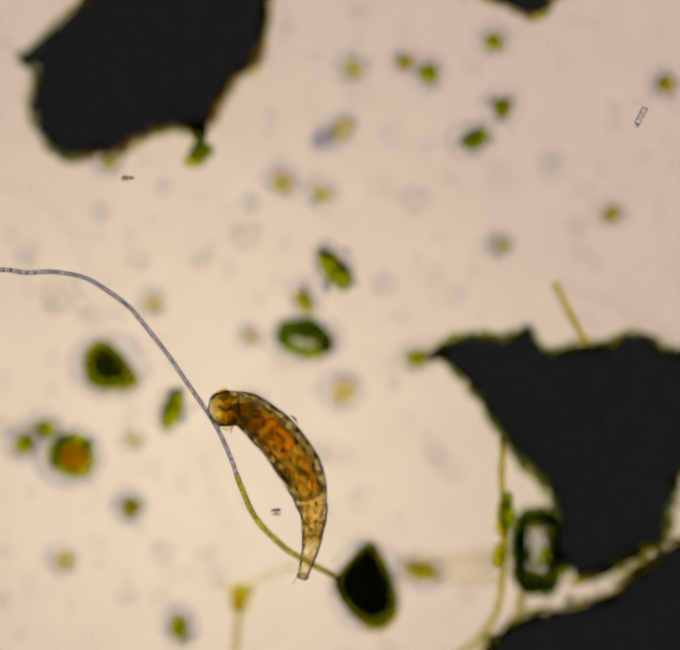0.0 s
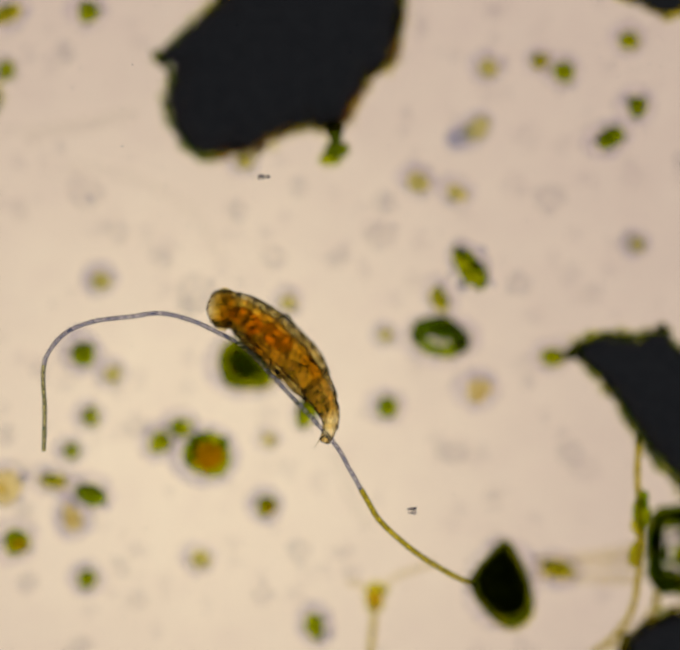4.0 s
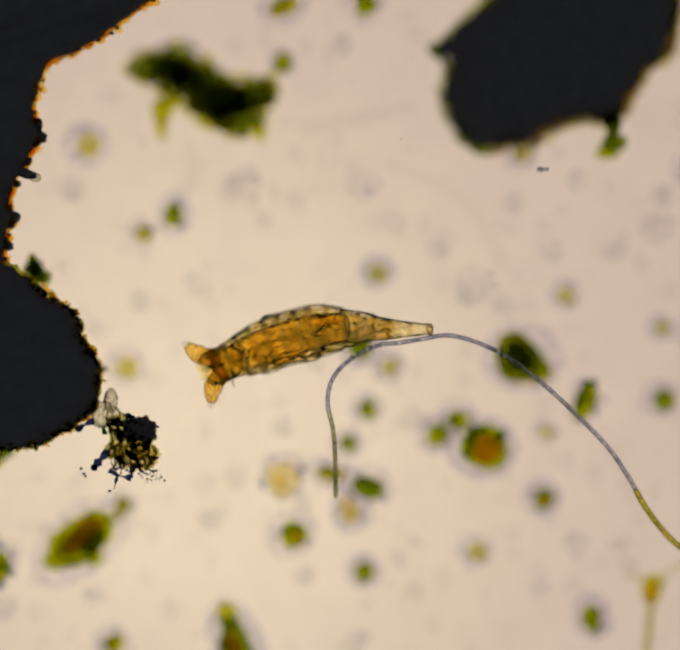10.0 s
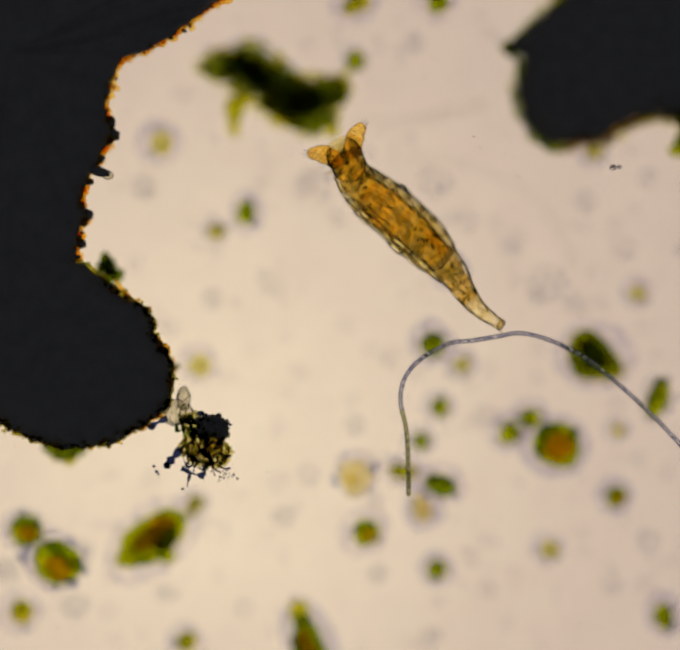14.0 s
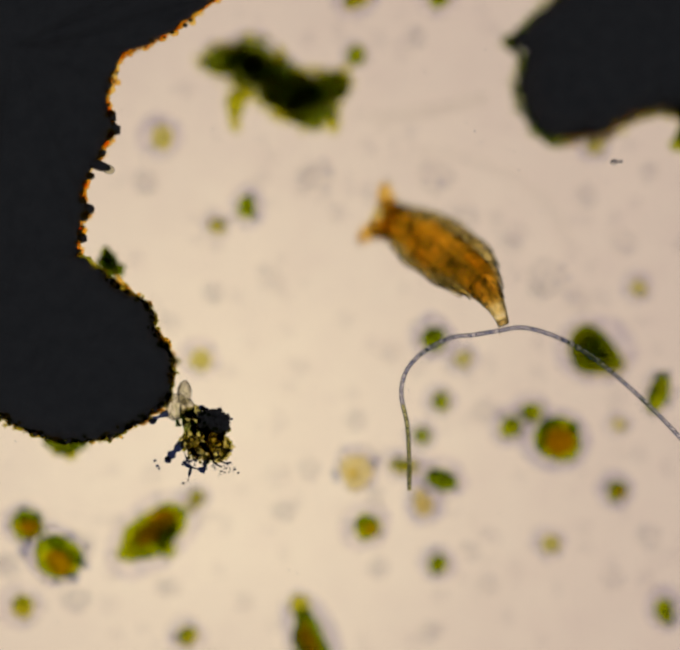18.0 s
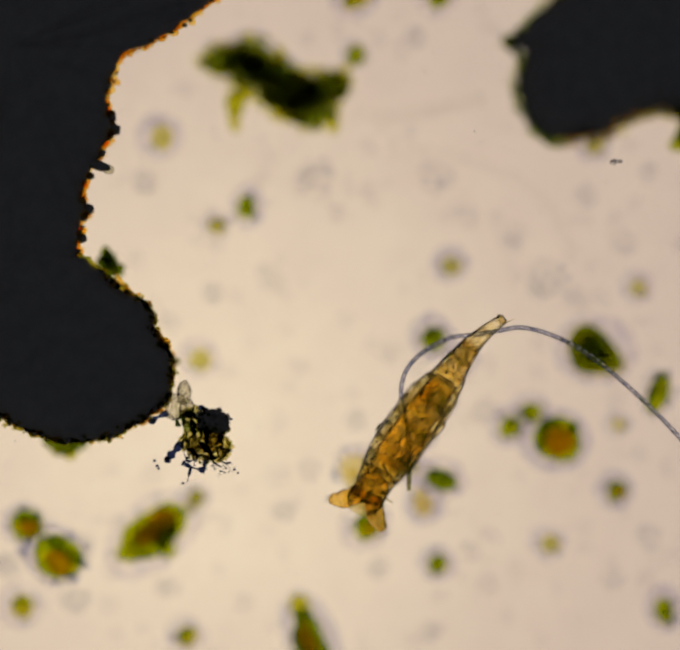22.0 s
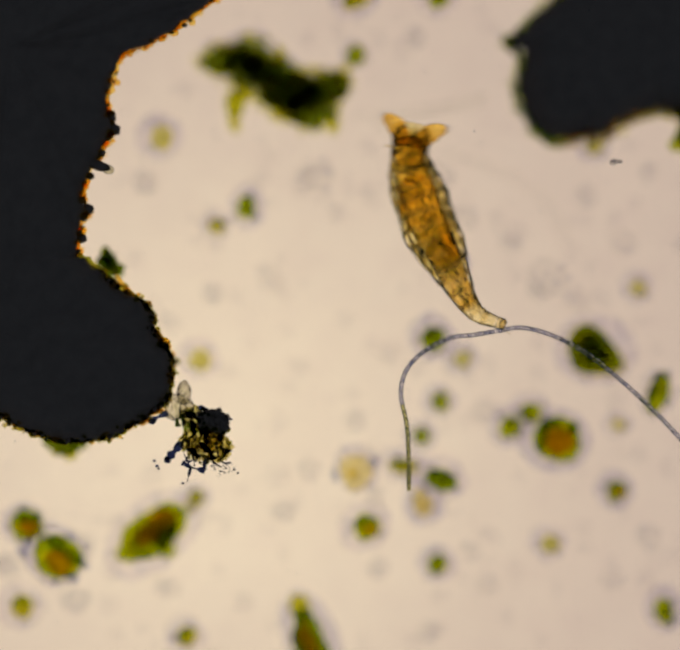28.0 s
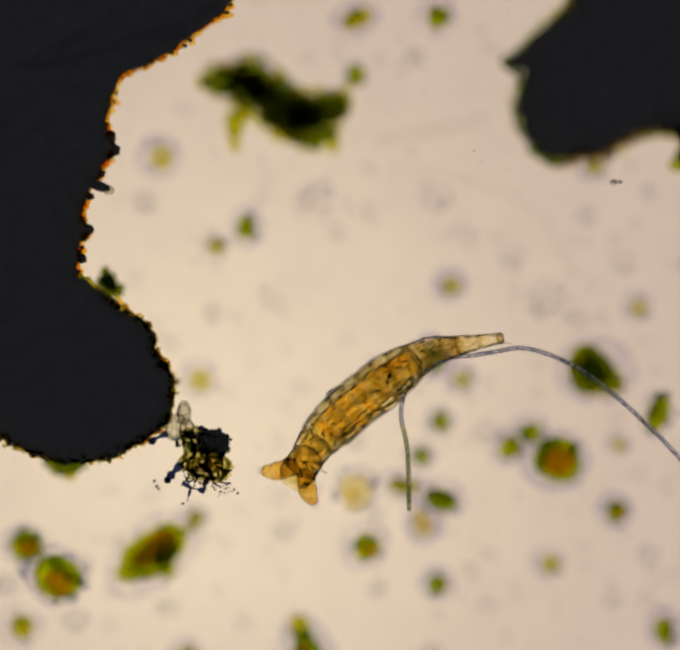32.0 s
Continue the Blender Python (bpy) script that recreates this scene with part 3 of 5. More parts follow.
    for c in [(1080, 500, 26, "ghost"), (1180, 560, 22, "ghost", 1.4, 30), (1330, 690, 30, "ghost"), (1500, 1240, 28, "ghost"), (1850, 1010, 30, "ghost", 1.3, 10),
              (2010, 620, 28, "ghost"), (2080, 420, 34, "ghost", 1.3, -30), (2180, 640, 24, "ghost"), (1950, 1120, 24, "ghost"), (2130, 1010, 30, "ghost"),
              (1620, 1290, 24, "ghost"), (2460, 480, 26, "ghost")]:
        cell(*c)


cells()


def special_cells():
    # orange cell in a dark green wall
    thing = base("resting_cell", P(1289, 1015), "orange round resting cell in a dark green wall", "algal cell")
    part("wall", blob(55, 52, 40, 0.25, 1.8, 3, (0, 0, 45), 3.0), M_LEAF, thing)
    for x, y, u, v in [(-34, -22, 14, 22), (-14, -40, 24, 12), (-40, 12, 12, 20), (36, -28, 14, 16)]:
        part("dark_fold", blob(u, v, 14, 0.5, 2, 3, (x, y, 45), x * 0.1), M_GREEN, thing, "dark green edge of the wall")
    part("core", blob(40, 34, 26, 0.3, 1.8, 3, (2, 2, 45), 5.0), M_ORANGE, thing, "orange core")
    part("sheath", blob(84, 74, 44, 0.2, 1.8, 3, (-8, 0, 45), 6.0), M_SHEATH, thing, "clear jelly sheath")
    # three-cornered dark cells
    for x, y, a, b, turn, h in [(1376, 806, 66, 60, 2, 70), (1971, 1312, 80, 101, 10, 110)]:
        thing = base("cyst", P(x, y), "dark green three-cornered cyst, nearly opaque", "cyst", "dark cysts", turn)
        shape = [(-0.3, -0.95), (0.3, -0.8), (0.85, -0.15), (1.0, 0.55), (0.5, 0.95), (-0.3, 0.82), (-0.9, 0.3), (-0.85, -0.4)]
        if a < 70:
            shape = [(-0.97, 0.0), (-0.77, -0.78), (-0.2, -1.0), (0.48, -0.42), (1.0, 0.42), (0.77, 0.78), (0.0, 0.92), (-0.68, 0.78)]
        else:
            shape = [(-0.15, -1.0), (0.35, -0.7), (0.85, -0.05), (1.0, 0.6), (0.45, 0.98), (-0.3, 0.75), (-0.95, 0.15), (-0.75, -0.35)]
        bm, _ = lump([(u * a, v * b) for u, v in shape], h, 2.0, x * 0.01)
        part("body", bm, M_DEEP if a > 70 else M_GREEN, thing)
        bm, _ = lump([(u * a * (0.62 if a < 70 else 0.8) - 2, v * b * (0.62 if a < 70 else 0.8) - 2) for u, v in shape], h * 0.9, 2.0, x * 0.01 + 1)
        part("core", bm, M_DARK if a < 70 else M_DEBRIS, thing, "dark core")
        bm, _ = lump([(u * a + 5, v * b + 5) for u, v in shape], h * 0.8, 2.0, x * 0.01 + 2)
        part("rim", bm, M_OLIVE, thing, "yellow-green rim")
        bm = blob(a * (1.5 if a < 70 else 1.14), b * (1.4 if a < 70 else 1.12), h * 0.49, 0.1, 2, 3, (0, 0, h * 0.5), 1.0)
        part("sheath", bm, M_SHEATH, thing, "clear wide jelly sheath")
    # ring-shaped cell
    thing = base("ring_cell", P(1826, 747), "dark green ring-shaped cell with a clear middle", "algal cell")
    arc = [(50 * math.cos(a), 27 * math.sin(a) + 9 * math.cos(a), 28) for a in np.linspace(0.75, -3.7, 22)]
    part("ring", tube(arc, 25, 14, wobble=0.35, taper=lambda u: 0.72 + 0.34 * math.sin(math.pi * u)), M_DEEP, thing)
    arc = [(50 * math.cos(a), 27 * math.sin(a) + 9 * math.cos(a), 28) for a in np.linspace(0.5, 2.9, 14)]
    part("lower_arc", tube(arc, 16, 12, wobble=0.2), M_GREEN, thing, "yellow-green thinner arc")
    part("dark_fold", blob(34, 15, 12, 0.5, 2, 3, (14, -26, 30), 2.0), M_DEEP, thing, "blackish green fold")
    part("dark_fold", blob(16, 24, 12, 0.5, 2, 3, (50, 12, 30), 4.0), M_DEEP, thing, "blackish green fold")
    part("sheath", blob(98, 66, 27, 0.2, 2, 3, (0, 0, 28)), M_SHEATH, thing, "clear jelly sheath")
    part("vacuole", blob(24, 12, 12, 0.1, 2, 3, (4, 8, 28)), M_GHOST, thing, "clear vacuole")
    # hollow vesicle against the dark mass
    thing = base("vesicle", P(2366, 1236), "dark-walled hollow vesicle with a glassy middle", "vesicle")
    box = lambda a, w, h: (w * math.copysign(abs(math.cos(a)) ** 0.6, math.cos(a)), h * math.copysign(abs(math.sin(a)) ** 0.6, math.sin(a)), 40)
    turns = np.linspace(0.0, 2 * math.pi, 33)
    part("wall", tube([box(a, 42, 84) for a in turns], 22, 12, wobble=0.5), M_DEEP, thing)
    part("lining", tube([box(a, 42, 83) for a in turns], 8, 10, wobble=1.3), M_DEBRIS, thing, "black opaque lining")
    part("middle", blob(36, 60, 30, 0.4, 2.5, 3, (8, 4, 40)), M_CRYSTAL, thing, "wrinkled glassy middle")
    for i, (x, y, u, v) in enumerate([(-16, 68, 34, 26), (2, -72, 44, 20), (-36, -10, 16, 60), (22, 82, 24, 12)]):
        part("swelling", blob(u, v, 14, 0.6, 2.2, 3, (x, y, 44), i * 3.3), M_DEEP, thing, "blackish green swelling of the wall")
    for i, (x, y, u, v) in enumerate([(14, 8, 12, 22), (40, -10, 7, 44), (2, 28, 16, 8), (-14, 10, 7, 20), (34, 34, 8, 14)]):
        part("strand", blob(u, v, 10, 0.6, 2, 2, (x, y, 48), i * 2.0), M_DEEP if i % 2 else M_GREEN, thing, "dark green strand")
    # diatom
    thing = base("diatom", P(1896, 266), "grey and yellowish boat-shaped diatom lying on the slide", "diatom", turn=-38)
    part("shell", blob(64, 40, 22, 0.2, 2, 3, (0, 0, 26)), M_SHEATH, thing)
    part("chloroplast", blob(34, 24, 14, 0.4, 2, 3, (18, 6, 26)), M_PALE, thing)
    part("granules", blob(30, 20, 12, 0.8, 3, 3, (-26, -6, 26)), M_GRANULE, thing, "dull violet granules")
    # leaf-shaped colony and long brown colony
    thing = base("leaf_colony", P(350, 1232), "olive-green leaf-shaped algal colony", "algal colony", turn=-38)
    part("blade", blob(96, 52, 34, 0.3, 1.8, 3, (4, -2, 38), 1.0), M_GREEN, thing)
    part("dark_patch", blob(66, 34, 20, 0.5, 2.0, 3, (-10, 6, 34), 12.0), M_OLIVE, thing, "dark green patch")
    part("dark_patch", blob(34, 20, 16, 0.6, 2.4, 3, (26, 22, 34), 14.0), M_DEEP, thing, "dark green patch")
    part("fold", blob(62, 24, 20, 0.5, 2, 3, (14, -4, 44), 5.0), M_OLIVE, thing, "darker olive fold")
    part("core", blob(58, 24, 12, 0.5, 2, 3, (10, -8, 44), 8.0), M_ORANGE, thing, "brown core")
    part("side_lobe", blob(22, 20, 18, 0.4, 2, 2, (2, 52, 24), 3.0), M_GREEN, thing)
    part("sheath", blob(128, 82, 38, 0.25, 2, 3, (-6, 2, 38), 8.0), M_SHEATH, thing, "clear jelly sheath")
    part("side_lobe", blob(16, 12, 12, 0.4, 2, 2, (112, 4, 20), 7.0), M_OLIVE, thing)
    thing = base("long_colony", P(712, 1468), "brown and green elongated algal colony", "algal colony", turn=70)
    part("body", blob(84, 33, 30, 0.5, 2.2, 3, (16, 0, 34), 21.0), M_GREEN, thing)
    part("core", blob(50, 18, 16, 0.4, 2, 3, (20, 6, 40), 4.0), M_ORANGE, thing, "brown core")
    part("tip", blob(34, 22, 20, 0.4, 2, 3, (-66, -2, 30), 6.0), M_OLIVE, thing)
    part("dark_patch", blob(50, 14, 14, 0.5, 2, 3, (24, 30, 34), 9.0), M_DEEP, thing, "dark green edge")
    part("sheath", blob(120, 62, 34, 0.25, 2, 3, (8, 0, 34), 3.0), M_SHEATH, thing, "clear jelly sheath")
    # stalked cell
    thing = base("stalked_cell", P(1676, 1345), "olive stalked cell with a thin stem", "algal cell")
    part("head", blob(24, 32, 22, 0.7, 2, 3, (0, 0, 28), 3.0), M_OLIVE, thing)
    part("core", blob(14, 18, 12, 0.5, 2, 3, (0, 4, 28), 5.0), M_AMBER, thing, "orange-brown core")
    part("knob", blob(14, 10, 10, 0.6, 2, 2, (22, -16, 28), 7.0), M_OLIVE, thing)
    part("stem", tube([(0, 20, 30), (-4, 70, 30), (-12, 150, 30), (-20, 240, 30)], 7), M_REED, thing)
    part("arm", tube([(8, -18, 30), (60, -52, 30), (140, -78, 30)], 6), M_HAZE, thing, "faint thin arm")
    part("arm", tube([(-8, -18, 30), (-40, -30, 30), (-64, -34, 30)], 6), M_HAZE, thing, "faint thin arm")


special_cells()


# ---------------------------------------------------------------- fibres and fragments
def strand(name, label, points, radius, material, category="fibre", wobble=0.2):
    x0, y0 = points[0][0], points[0][1]
    thing = base(name, P(x0, y0), label, category)
    part("strand", tube([(x - x0, y - y0, z) for x, y, z in points], radius, wobble=wobble), material, thing)
    return thing


def fibres():
    strand("plant_fibre", "short dark green thread joining a cell to the black clump", [(2104, 788, 34), (2126, 784, 40), (2160, 784, 60)], 9, M_DARK, wobble=0.8)
    strand("plant_fibre", "stiff olive fibre leaning on the black clump", [(2406, 612, 60), (2440, 680, 70), (2486, 768, 90)], 8, M_REED)
    strand("plant_fibre", "faint pale fibre running off", [(2410, 608, 40), (2520, 655, 30), (2700, 742, 20)], 14, M_FAINT)
    strand("plant_fibre", "slender olive fibre hanging below the black clump",
           [(2288, 965, 100), (2284, 1060, 95), (2290, 1170, 90), (2286, 1300, 80), (2270, 1380, 60), (2230, 1440, 40), (2180, 1480, 30)], 8, M_REED)
    knot = base("algae_knot", P(2292, 1150), "olive-green knot of algae grown on the slender fibre", "algae clump")
    for i, (x, y, u, v) in enumerate([(0, 0, 20, 34), (-8, 30, 14, 22), (6, -34, 12, 20), (-14, 96, 16, 30)]):
        part("lobe", blob(u, v, 14, 0.6, 2, 3, (x, y, 88), i * 2.7), M_OLIVE if i % 2 else M_GREEN, knot)
    for y0, y1 in ((1255, 1228), (1262, 1242), (1270, 1256), (1278, 1272), (1290, 1295), (1298, 1312)):
        strand("plant_fibre", "faint pale fibre lying on the slide", [(2050, y0, 20), (2160, 0.5 * (y0 + y1) + 3, 22), (2280, y1, 30)], 5, M_HAZE)
    strand("plant_fibre", "olive bent fibre caught between the black clumps", [(2440, 1310, 60), (2500, 1296, 66), (2560, 1262, 70), (2640, 1225, 70)], 7, M_REED, wobble=0.8)
    strand("plant_fibre", "olive short fibre caught between the black clumps", [(2330, 1330, 60), (2326, 1370, 60), (2334, 1410, 60)], 7, M_REED, wobble=0.8)
    strand("plant_fibre", "faint pale fibre lying on the slide", [(860, 285, 12), (960, 262, 12), (1120, 226, 12)], 16, M_FAINT)
    strand("plant_fibre", "faint pale curved fibre lying on the slide", [(960, 345, 12), (1053, 356, 12), (1184, 406, 12), (1263, 466, 12), (1316, 556, 12)], 11, M_FAINT)
    strand("plant_fibre", "faint pale fibre lying on the slide", [(812, 265, 12), (1000, 248, 12), (1130, 215, 12)], 9, M_FAINT)
    strand("plant_fibre", "faint pale fibre lying on the slide", [(1580, 1010, 14), (1610, 1080, 14), (1660, 1190, 14)], 12, M_FAINT)


fibres()


def fragments():
    rng = random.Random(5)
    for x, y, label, grains, spread in [(1761, 1141, "small violet-grey crystal fragment", 6, 10), (1416, 372, "tiny grey crystal fragment", 3, 6),
                                        (1428, 373, "tiny grey crystal fragment", 2, 4)]:
        thing = base("crystal_fragment", P(x, y), label, "crystal", "crystal fragments")
        for i in range(grains):
            part("grain", blob(rng.uniform(4, 8), rng.uniform(3, 6), 4, 0.6, 2, 2, (rng.uniform(-spread, spread), rng.uniform(-spread, spread) * 0.6, 167 + rng.uniform(-4, 4)), i * 2.0), M_CRYSTAL, thing)
    thing = base("crystal_rod", P(2604, 229), "clear grey rod-shaped crystal", "crystal", turn=-62)
    part("rod", tube([(-22, 0, 167), (0, 0, 167), (22, 0, 167)], 7, 6), M_CRYSTAL, thing)
    part("tip", blob(6, 6, 5, 0.4, 2, 2, (-24, 2, 167)), M_CRYSTAL, thing)
    # clump of fine black grains with a glassy bubble on the frayed lump
    thing = base("grain_clump", P(450, 990), "ragged clump of fine black grains with a clear bubble", "detritus")
    for x, y, u, v, seed in [(-26, -84, 17, 27, 3.0), (-44, -52, 26, 32, 1.0), (-20, -48, 18, 22, 6.0)]:
        part("bubble", blob(u, v, 18, 0.35, 2, 3, (x, y, 155), seed), M_BUBBLE, thing, "clear wrinkled bubble")
    for x, y, u, v, seed in [(-6, -30, 26, 24, 8.0), (10, 22, 46, 34, 9.0), (52, 40, 30, 34, 12.0)]:
        part("film", blob(u, v, 8, 0.9, 2.4, 3, (x, y, 152), seed), M_FILM, thing, "ragged grey-olive film")
    part("core", blob(34, 20, 16, 0.9, 3.2, 4, (40, -22, 152), 2.0), M_DEBRIS, thing, "black opaque core")
    part("core", blob(20, 17, 14, 0.9, 3.2, 3, (56, -6, 152), 6.0), M_DEBRIS, thing, "black opaque core")
    for pts, r in [([(-66, 70, 165), (-48, 50, 167), (-26, 26, 160)], 7), ([(-30, 76, 166), (-6, 88, 167), (22, 94, 167)], 5), ([(-10, 86, 167), (-14, 102, 167), (-18, 120, 167)], 3.5),
                   ([(-98, -22, 165), (-84, -30, 166), (-64, -38, 160)], 5), ([(-8, 40, 166), (-4, 62, 166), (-2, 84, 166)], 3.5), ([(24, 60, 166), (22, 78, 166), (24, 94, 166)], 3)]:
        part("needle", tube(pts, r, 8, wobble=1.4, step=4.0), M_STICK, thing, "blue-black needle")
    part("knob", blob(9, 8, 8, 0.5, 2, 2, (-99, -19, 166), 1.0), M_STICK, thing, "dark knob")
    part("knob", blob(9, 8, 8, 0.6, 2, 2, (-64, 70, 166), 3.0), M_STICK, thing, "dark knob")
    # name, material, count, grain size, middle, spread
    for name, material, count, size, mx, my, sx, sy in [("black_crust", M_DEBRIS, 220, 5.0, 38, -20, 32, 20), ("green_crust", M_MOSS, 170, 5.5, 10, -18, 40, 24), ("amber_crust", M_FILM, 230, 5.5, 28, 38, 42, 36),
                                                       ("olive_crust", M_RUST, 170, 4.6, 28, 34, 42, 34), ("dark_crust", M_STICK, 130, 3.0, 26, 48, 44, 34), ("loose_grains", M_STICK, 26, 2.4, 62, 92, 22, 10)]:
        bm = bmesh.new()
        for i in range(count):
            e, q = size * rng.uniform(0.4, 1.2), rng.uniform(0, 2 * math.pi)
            far = rng.random() ** 0.6 * (1.25 + 0.55 * noise.noise(Vector((2.2 * math.cos(q), 2.2 * math.sin(q), mx * 0.1 + my))))
            blob(e, e * rng.uniform(0.6, 1.4), e, 0.7, 2, 1, (mx + sx * far * math.cos(q), my + sy * far * math.sin(q), 158 + rng.gauss(0, 6)), i, bm)
        tagged(part(name, bm, material, thing, "crust of fine grains"), kind="stuff")
    for i in range(26):
        x, y, q, d = rng.uniform(-24, 76), rng.uniform(14, 84), rng.uniform(0, 6.28), rng.uniform(6, 15)
        part("needle", tube([(x - d * math.cos(q), y - d * math.sin(q), 164), (x, y + 3, 166), (x + d * math.cos(q), y + d * math.sin(q), 164)], rng.uniform(1.4, 3.0), 6, wobble=1.2, step=4.0), M_STICK, thing, "blue-black needle")
    for x, y, r in [(-94, 72, 3), (-88, 84, 3.5), (-84, 90, 2.5), (-28, 124, 3), (82, -24, 3.5), (74, -34, 3), (14, -50, 7), (24, -46, 5), (90, 92, 2.5), (98, 100, 2.5)]:
        part("grain", blob(r * 1.3, r, r, 0.5, 2, 2, (x, y, 166), x), M_STICK, thing)
    # peg and burr on the big clump
    thing = base("peg", P(236, 384), "short dark peg growing from the black clump", "detritus", turn=20)
    part("shaft", blob(32, 12, 12, 0.15, 2, 3, (-12, 0, 167)), M_DEBRIS, thing)
    part("cap", blob(15, 11, 11, 0.1, 2, 3, (14, 1, 167)), M_BUBBLE, thing, "glassy rounded tip")
    thing = base("burr", P(248, 598), "dark green ragged burr between the black clumps", "detritus")
    for i, (x, y, u, v) in enumerate([(0, 4, 20, 22), (14, 24, 22, 16), (-6, -14, 11, 16), (-16, 8, 12, 13)]):
        part("lobe", blob(u, v, 10, 0.8, 2.5, 3, (x, y, 90), i * 1.7), M_DEEP, thing)
    for x, y in [(-4, -32), (-24, -6), (16, -16), (26, 22), (22, 34)]:
        part("spike", tube([(2, 14, 90), (x * 0.5 + 1, y * 0.5 + 4, 92), (x, y, 92)], 9, 8, wobble=0.6, taper=lambda u: 1.0 - 0.8 * u), M_MOSS, thing)
    part("strand", tube([(10, 20, 150), (30, 50, 155), (60, 84, 160)], 5), M_CRUST, thing)


fragments()


def specks():
    rng = random.Random(11)
    bm = bmesh.new()
    for i in range(190):
        x, y = (rng.gauss(1050, 240), rng.gauss(210, 120)) if i < 60 else (rng.gauss(2450, 160), rng.gauss(110, 80)) if i < 110 else (rng.uniform(0, 2650), rng.uniform(0, 1450))
        r = rng.uniform(0.8, 1.6)
        blob(r * 1.3, r, r, 0.4, 2, 1, (x, y, 167), i, bm)
    tagged(new("fine_specks", mesh_of("fine_specks", bm, M_CILIA)), "scattered tiny dark specks in the water", "specks", kind="stuff")


specks()


def smudges():
    rng = random.Random(23)
    bm = bmesh.new()
    for i in range(520):
        r = rng.uniform(6, 22)
        blob(r * rng.uniform(0.6, 1.7), r * rng.uniform(0.6, 1.7), 5, 0.7, 1.6, 2, (rng.uniform(-60, 2700), rng.uniform(-60, 1520), 14 + rng.uniform(0, 8)), i * 1.9, bm)
    tagged(new("faint_smudges", mesh_of("faint_smudges", bm, M_SMUDGE)), "faint pale smudges of fine matter settled on the slide", "smudges", kind="stuff")


smudges()


def tuft():
    thing = base("tuft", P(1587, 305), "dark green tuft hanging from the black clump", "algae clump")
    part("stem", tube([(-8, -60, 90), (-2, -35, 80), (0, -10, 60)], 18, wobble=0.6), M_MOSS, thing)
    part("lobe", blob(30, 20, 20, 0.5, 2, 3, (2, 4, 55), 1.0), M_DEEP, thing)
    part("lobe", blob(24, 16, 18, 0.5, 2, 3, (-16, 26, 50), 4.0), M_GREEN, thing)


tuft()


def ragged_tuft():
    thing = base("tuft", P(150, 1022), "ragged green tuft below the frayed black lump", "algae clump")
    for i, (x, y, u, v) in enumerate([(-30, -4, 24, 20), (0, 8, 26, 22), (28, 0, 22, 18), (8, 26, 16, 12), (-22, 18, 14, 12)]):
        part("lobe", blob(u, v, 14, 0.7, 2.2, 3, (x, y, 60), i * 2.9), M_MOSS if i < 3 else M_OLIVE, thing)


ragged_tuft()

# ---------------------------------------------------------------- filament
FILAMENT_STEP = 18.0


def shifted(dx, dy, *points):
    return [(x + dx, y + dy) for x, y in points]


FILAMENT_LINES = []


def filament_line(times, points, drawn=False):
    """How the thread lies at some times; drawn: pulled short, so that it ends where the line ends."""
    place, total = along(points)
    FILAMENT_LINES.append((times, place, total if drawn else 0.0))


filament_line([0], shifted(1126, -38, (790, 1340), (690, 1285), (650, 1258), (590, 1195), (555, 1120), (530, 1050), (500, 985), (470, 938), (430, 880), (385, 815),
              (330, 745), (295, 705), (240, 665), (195, 640), (130, 627), (60, 628), (0, 622), (-70, 640), (-120, 700), (-135, 800)))
filament_line([1], shifted(1126, -39, (790, 1350), (729, 1326), (660, 1285), (591, 1222), (534, 1136), (488, 1027), (430, 938), (395, 890), (338, 845), (277, 793),
              (184, 725), (92, 692), (0, 689), (-70, 720), (-110, 790), (-120, 880)))
filament_line([2], shifted(1112, -43, (804, 1356), (779, 1346), (707, 1312), (646, 1271), (584, 1219), (542, 1140), (500, 1045), (430, 938), (384, 898), (307, 830), (215, 753),
              (123, 716), (0, 710), (-70, 735), (-110, 800), (-120, 890)))
filament_line([3], shifted(985, -40, (931, 1356), (867, 1331), (775, 1285), (695, 1222), (637, 1125), (580, 1044), (500, 940), (430, 870), (307, 784), (184, 750), (90, 752),
              (0, 766), (-60, 800), (-85, 860), (-85, 960), (-85, 1060)))
filament_line([3.5, 4, 4.5], shifted(812, -35, (1104, 1350), (1050, 1330), (960, 1275), (880, 1205), (845, 1150), (805, 1080), (765, 1015), (640, 880), (560, 800), (500, 765),
              (440, 738), (370, 722), (300, 730), (220, 740), (160, 762), (120, 800), (100, 850), (103, 950), (100, 1075)))
REST_LINE = [(1916, 1308), (1850, 1300), (1788, 1275), (1720, 1228), (1660, 1155), (1620, 1085), (1568, 1010), (1480, 920), (1400, 850), (1330, 800), (1260, 768),
             (1200, 755), (1150, 762), (1090, 772), (1040, 778), (985, 805), (950, 835), (930, 870), (925, 915), (938, 980), (942, 1050), (943, 1120)]
filament_line([6.5], REST_LINE[:13] + shifted(-15, 4, *REST_LINE[13:]))
filament_line([8.0], REST_LINE[:13] + shifted(-10, 2, *REST_LINE[13:]))
filament_line([8.6, 9, 13, 18.1, 21.0, 32], REST_LINE)
PULLED_LINE = [(1916, 1308), (1850, 1300), (1788, 1270), (1728, 1215), (1668, 1130), (1622, 1060), (1568, 988), (1505, 905), (1400, 815), (1330, 780), (1260, 760)]
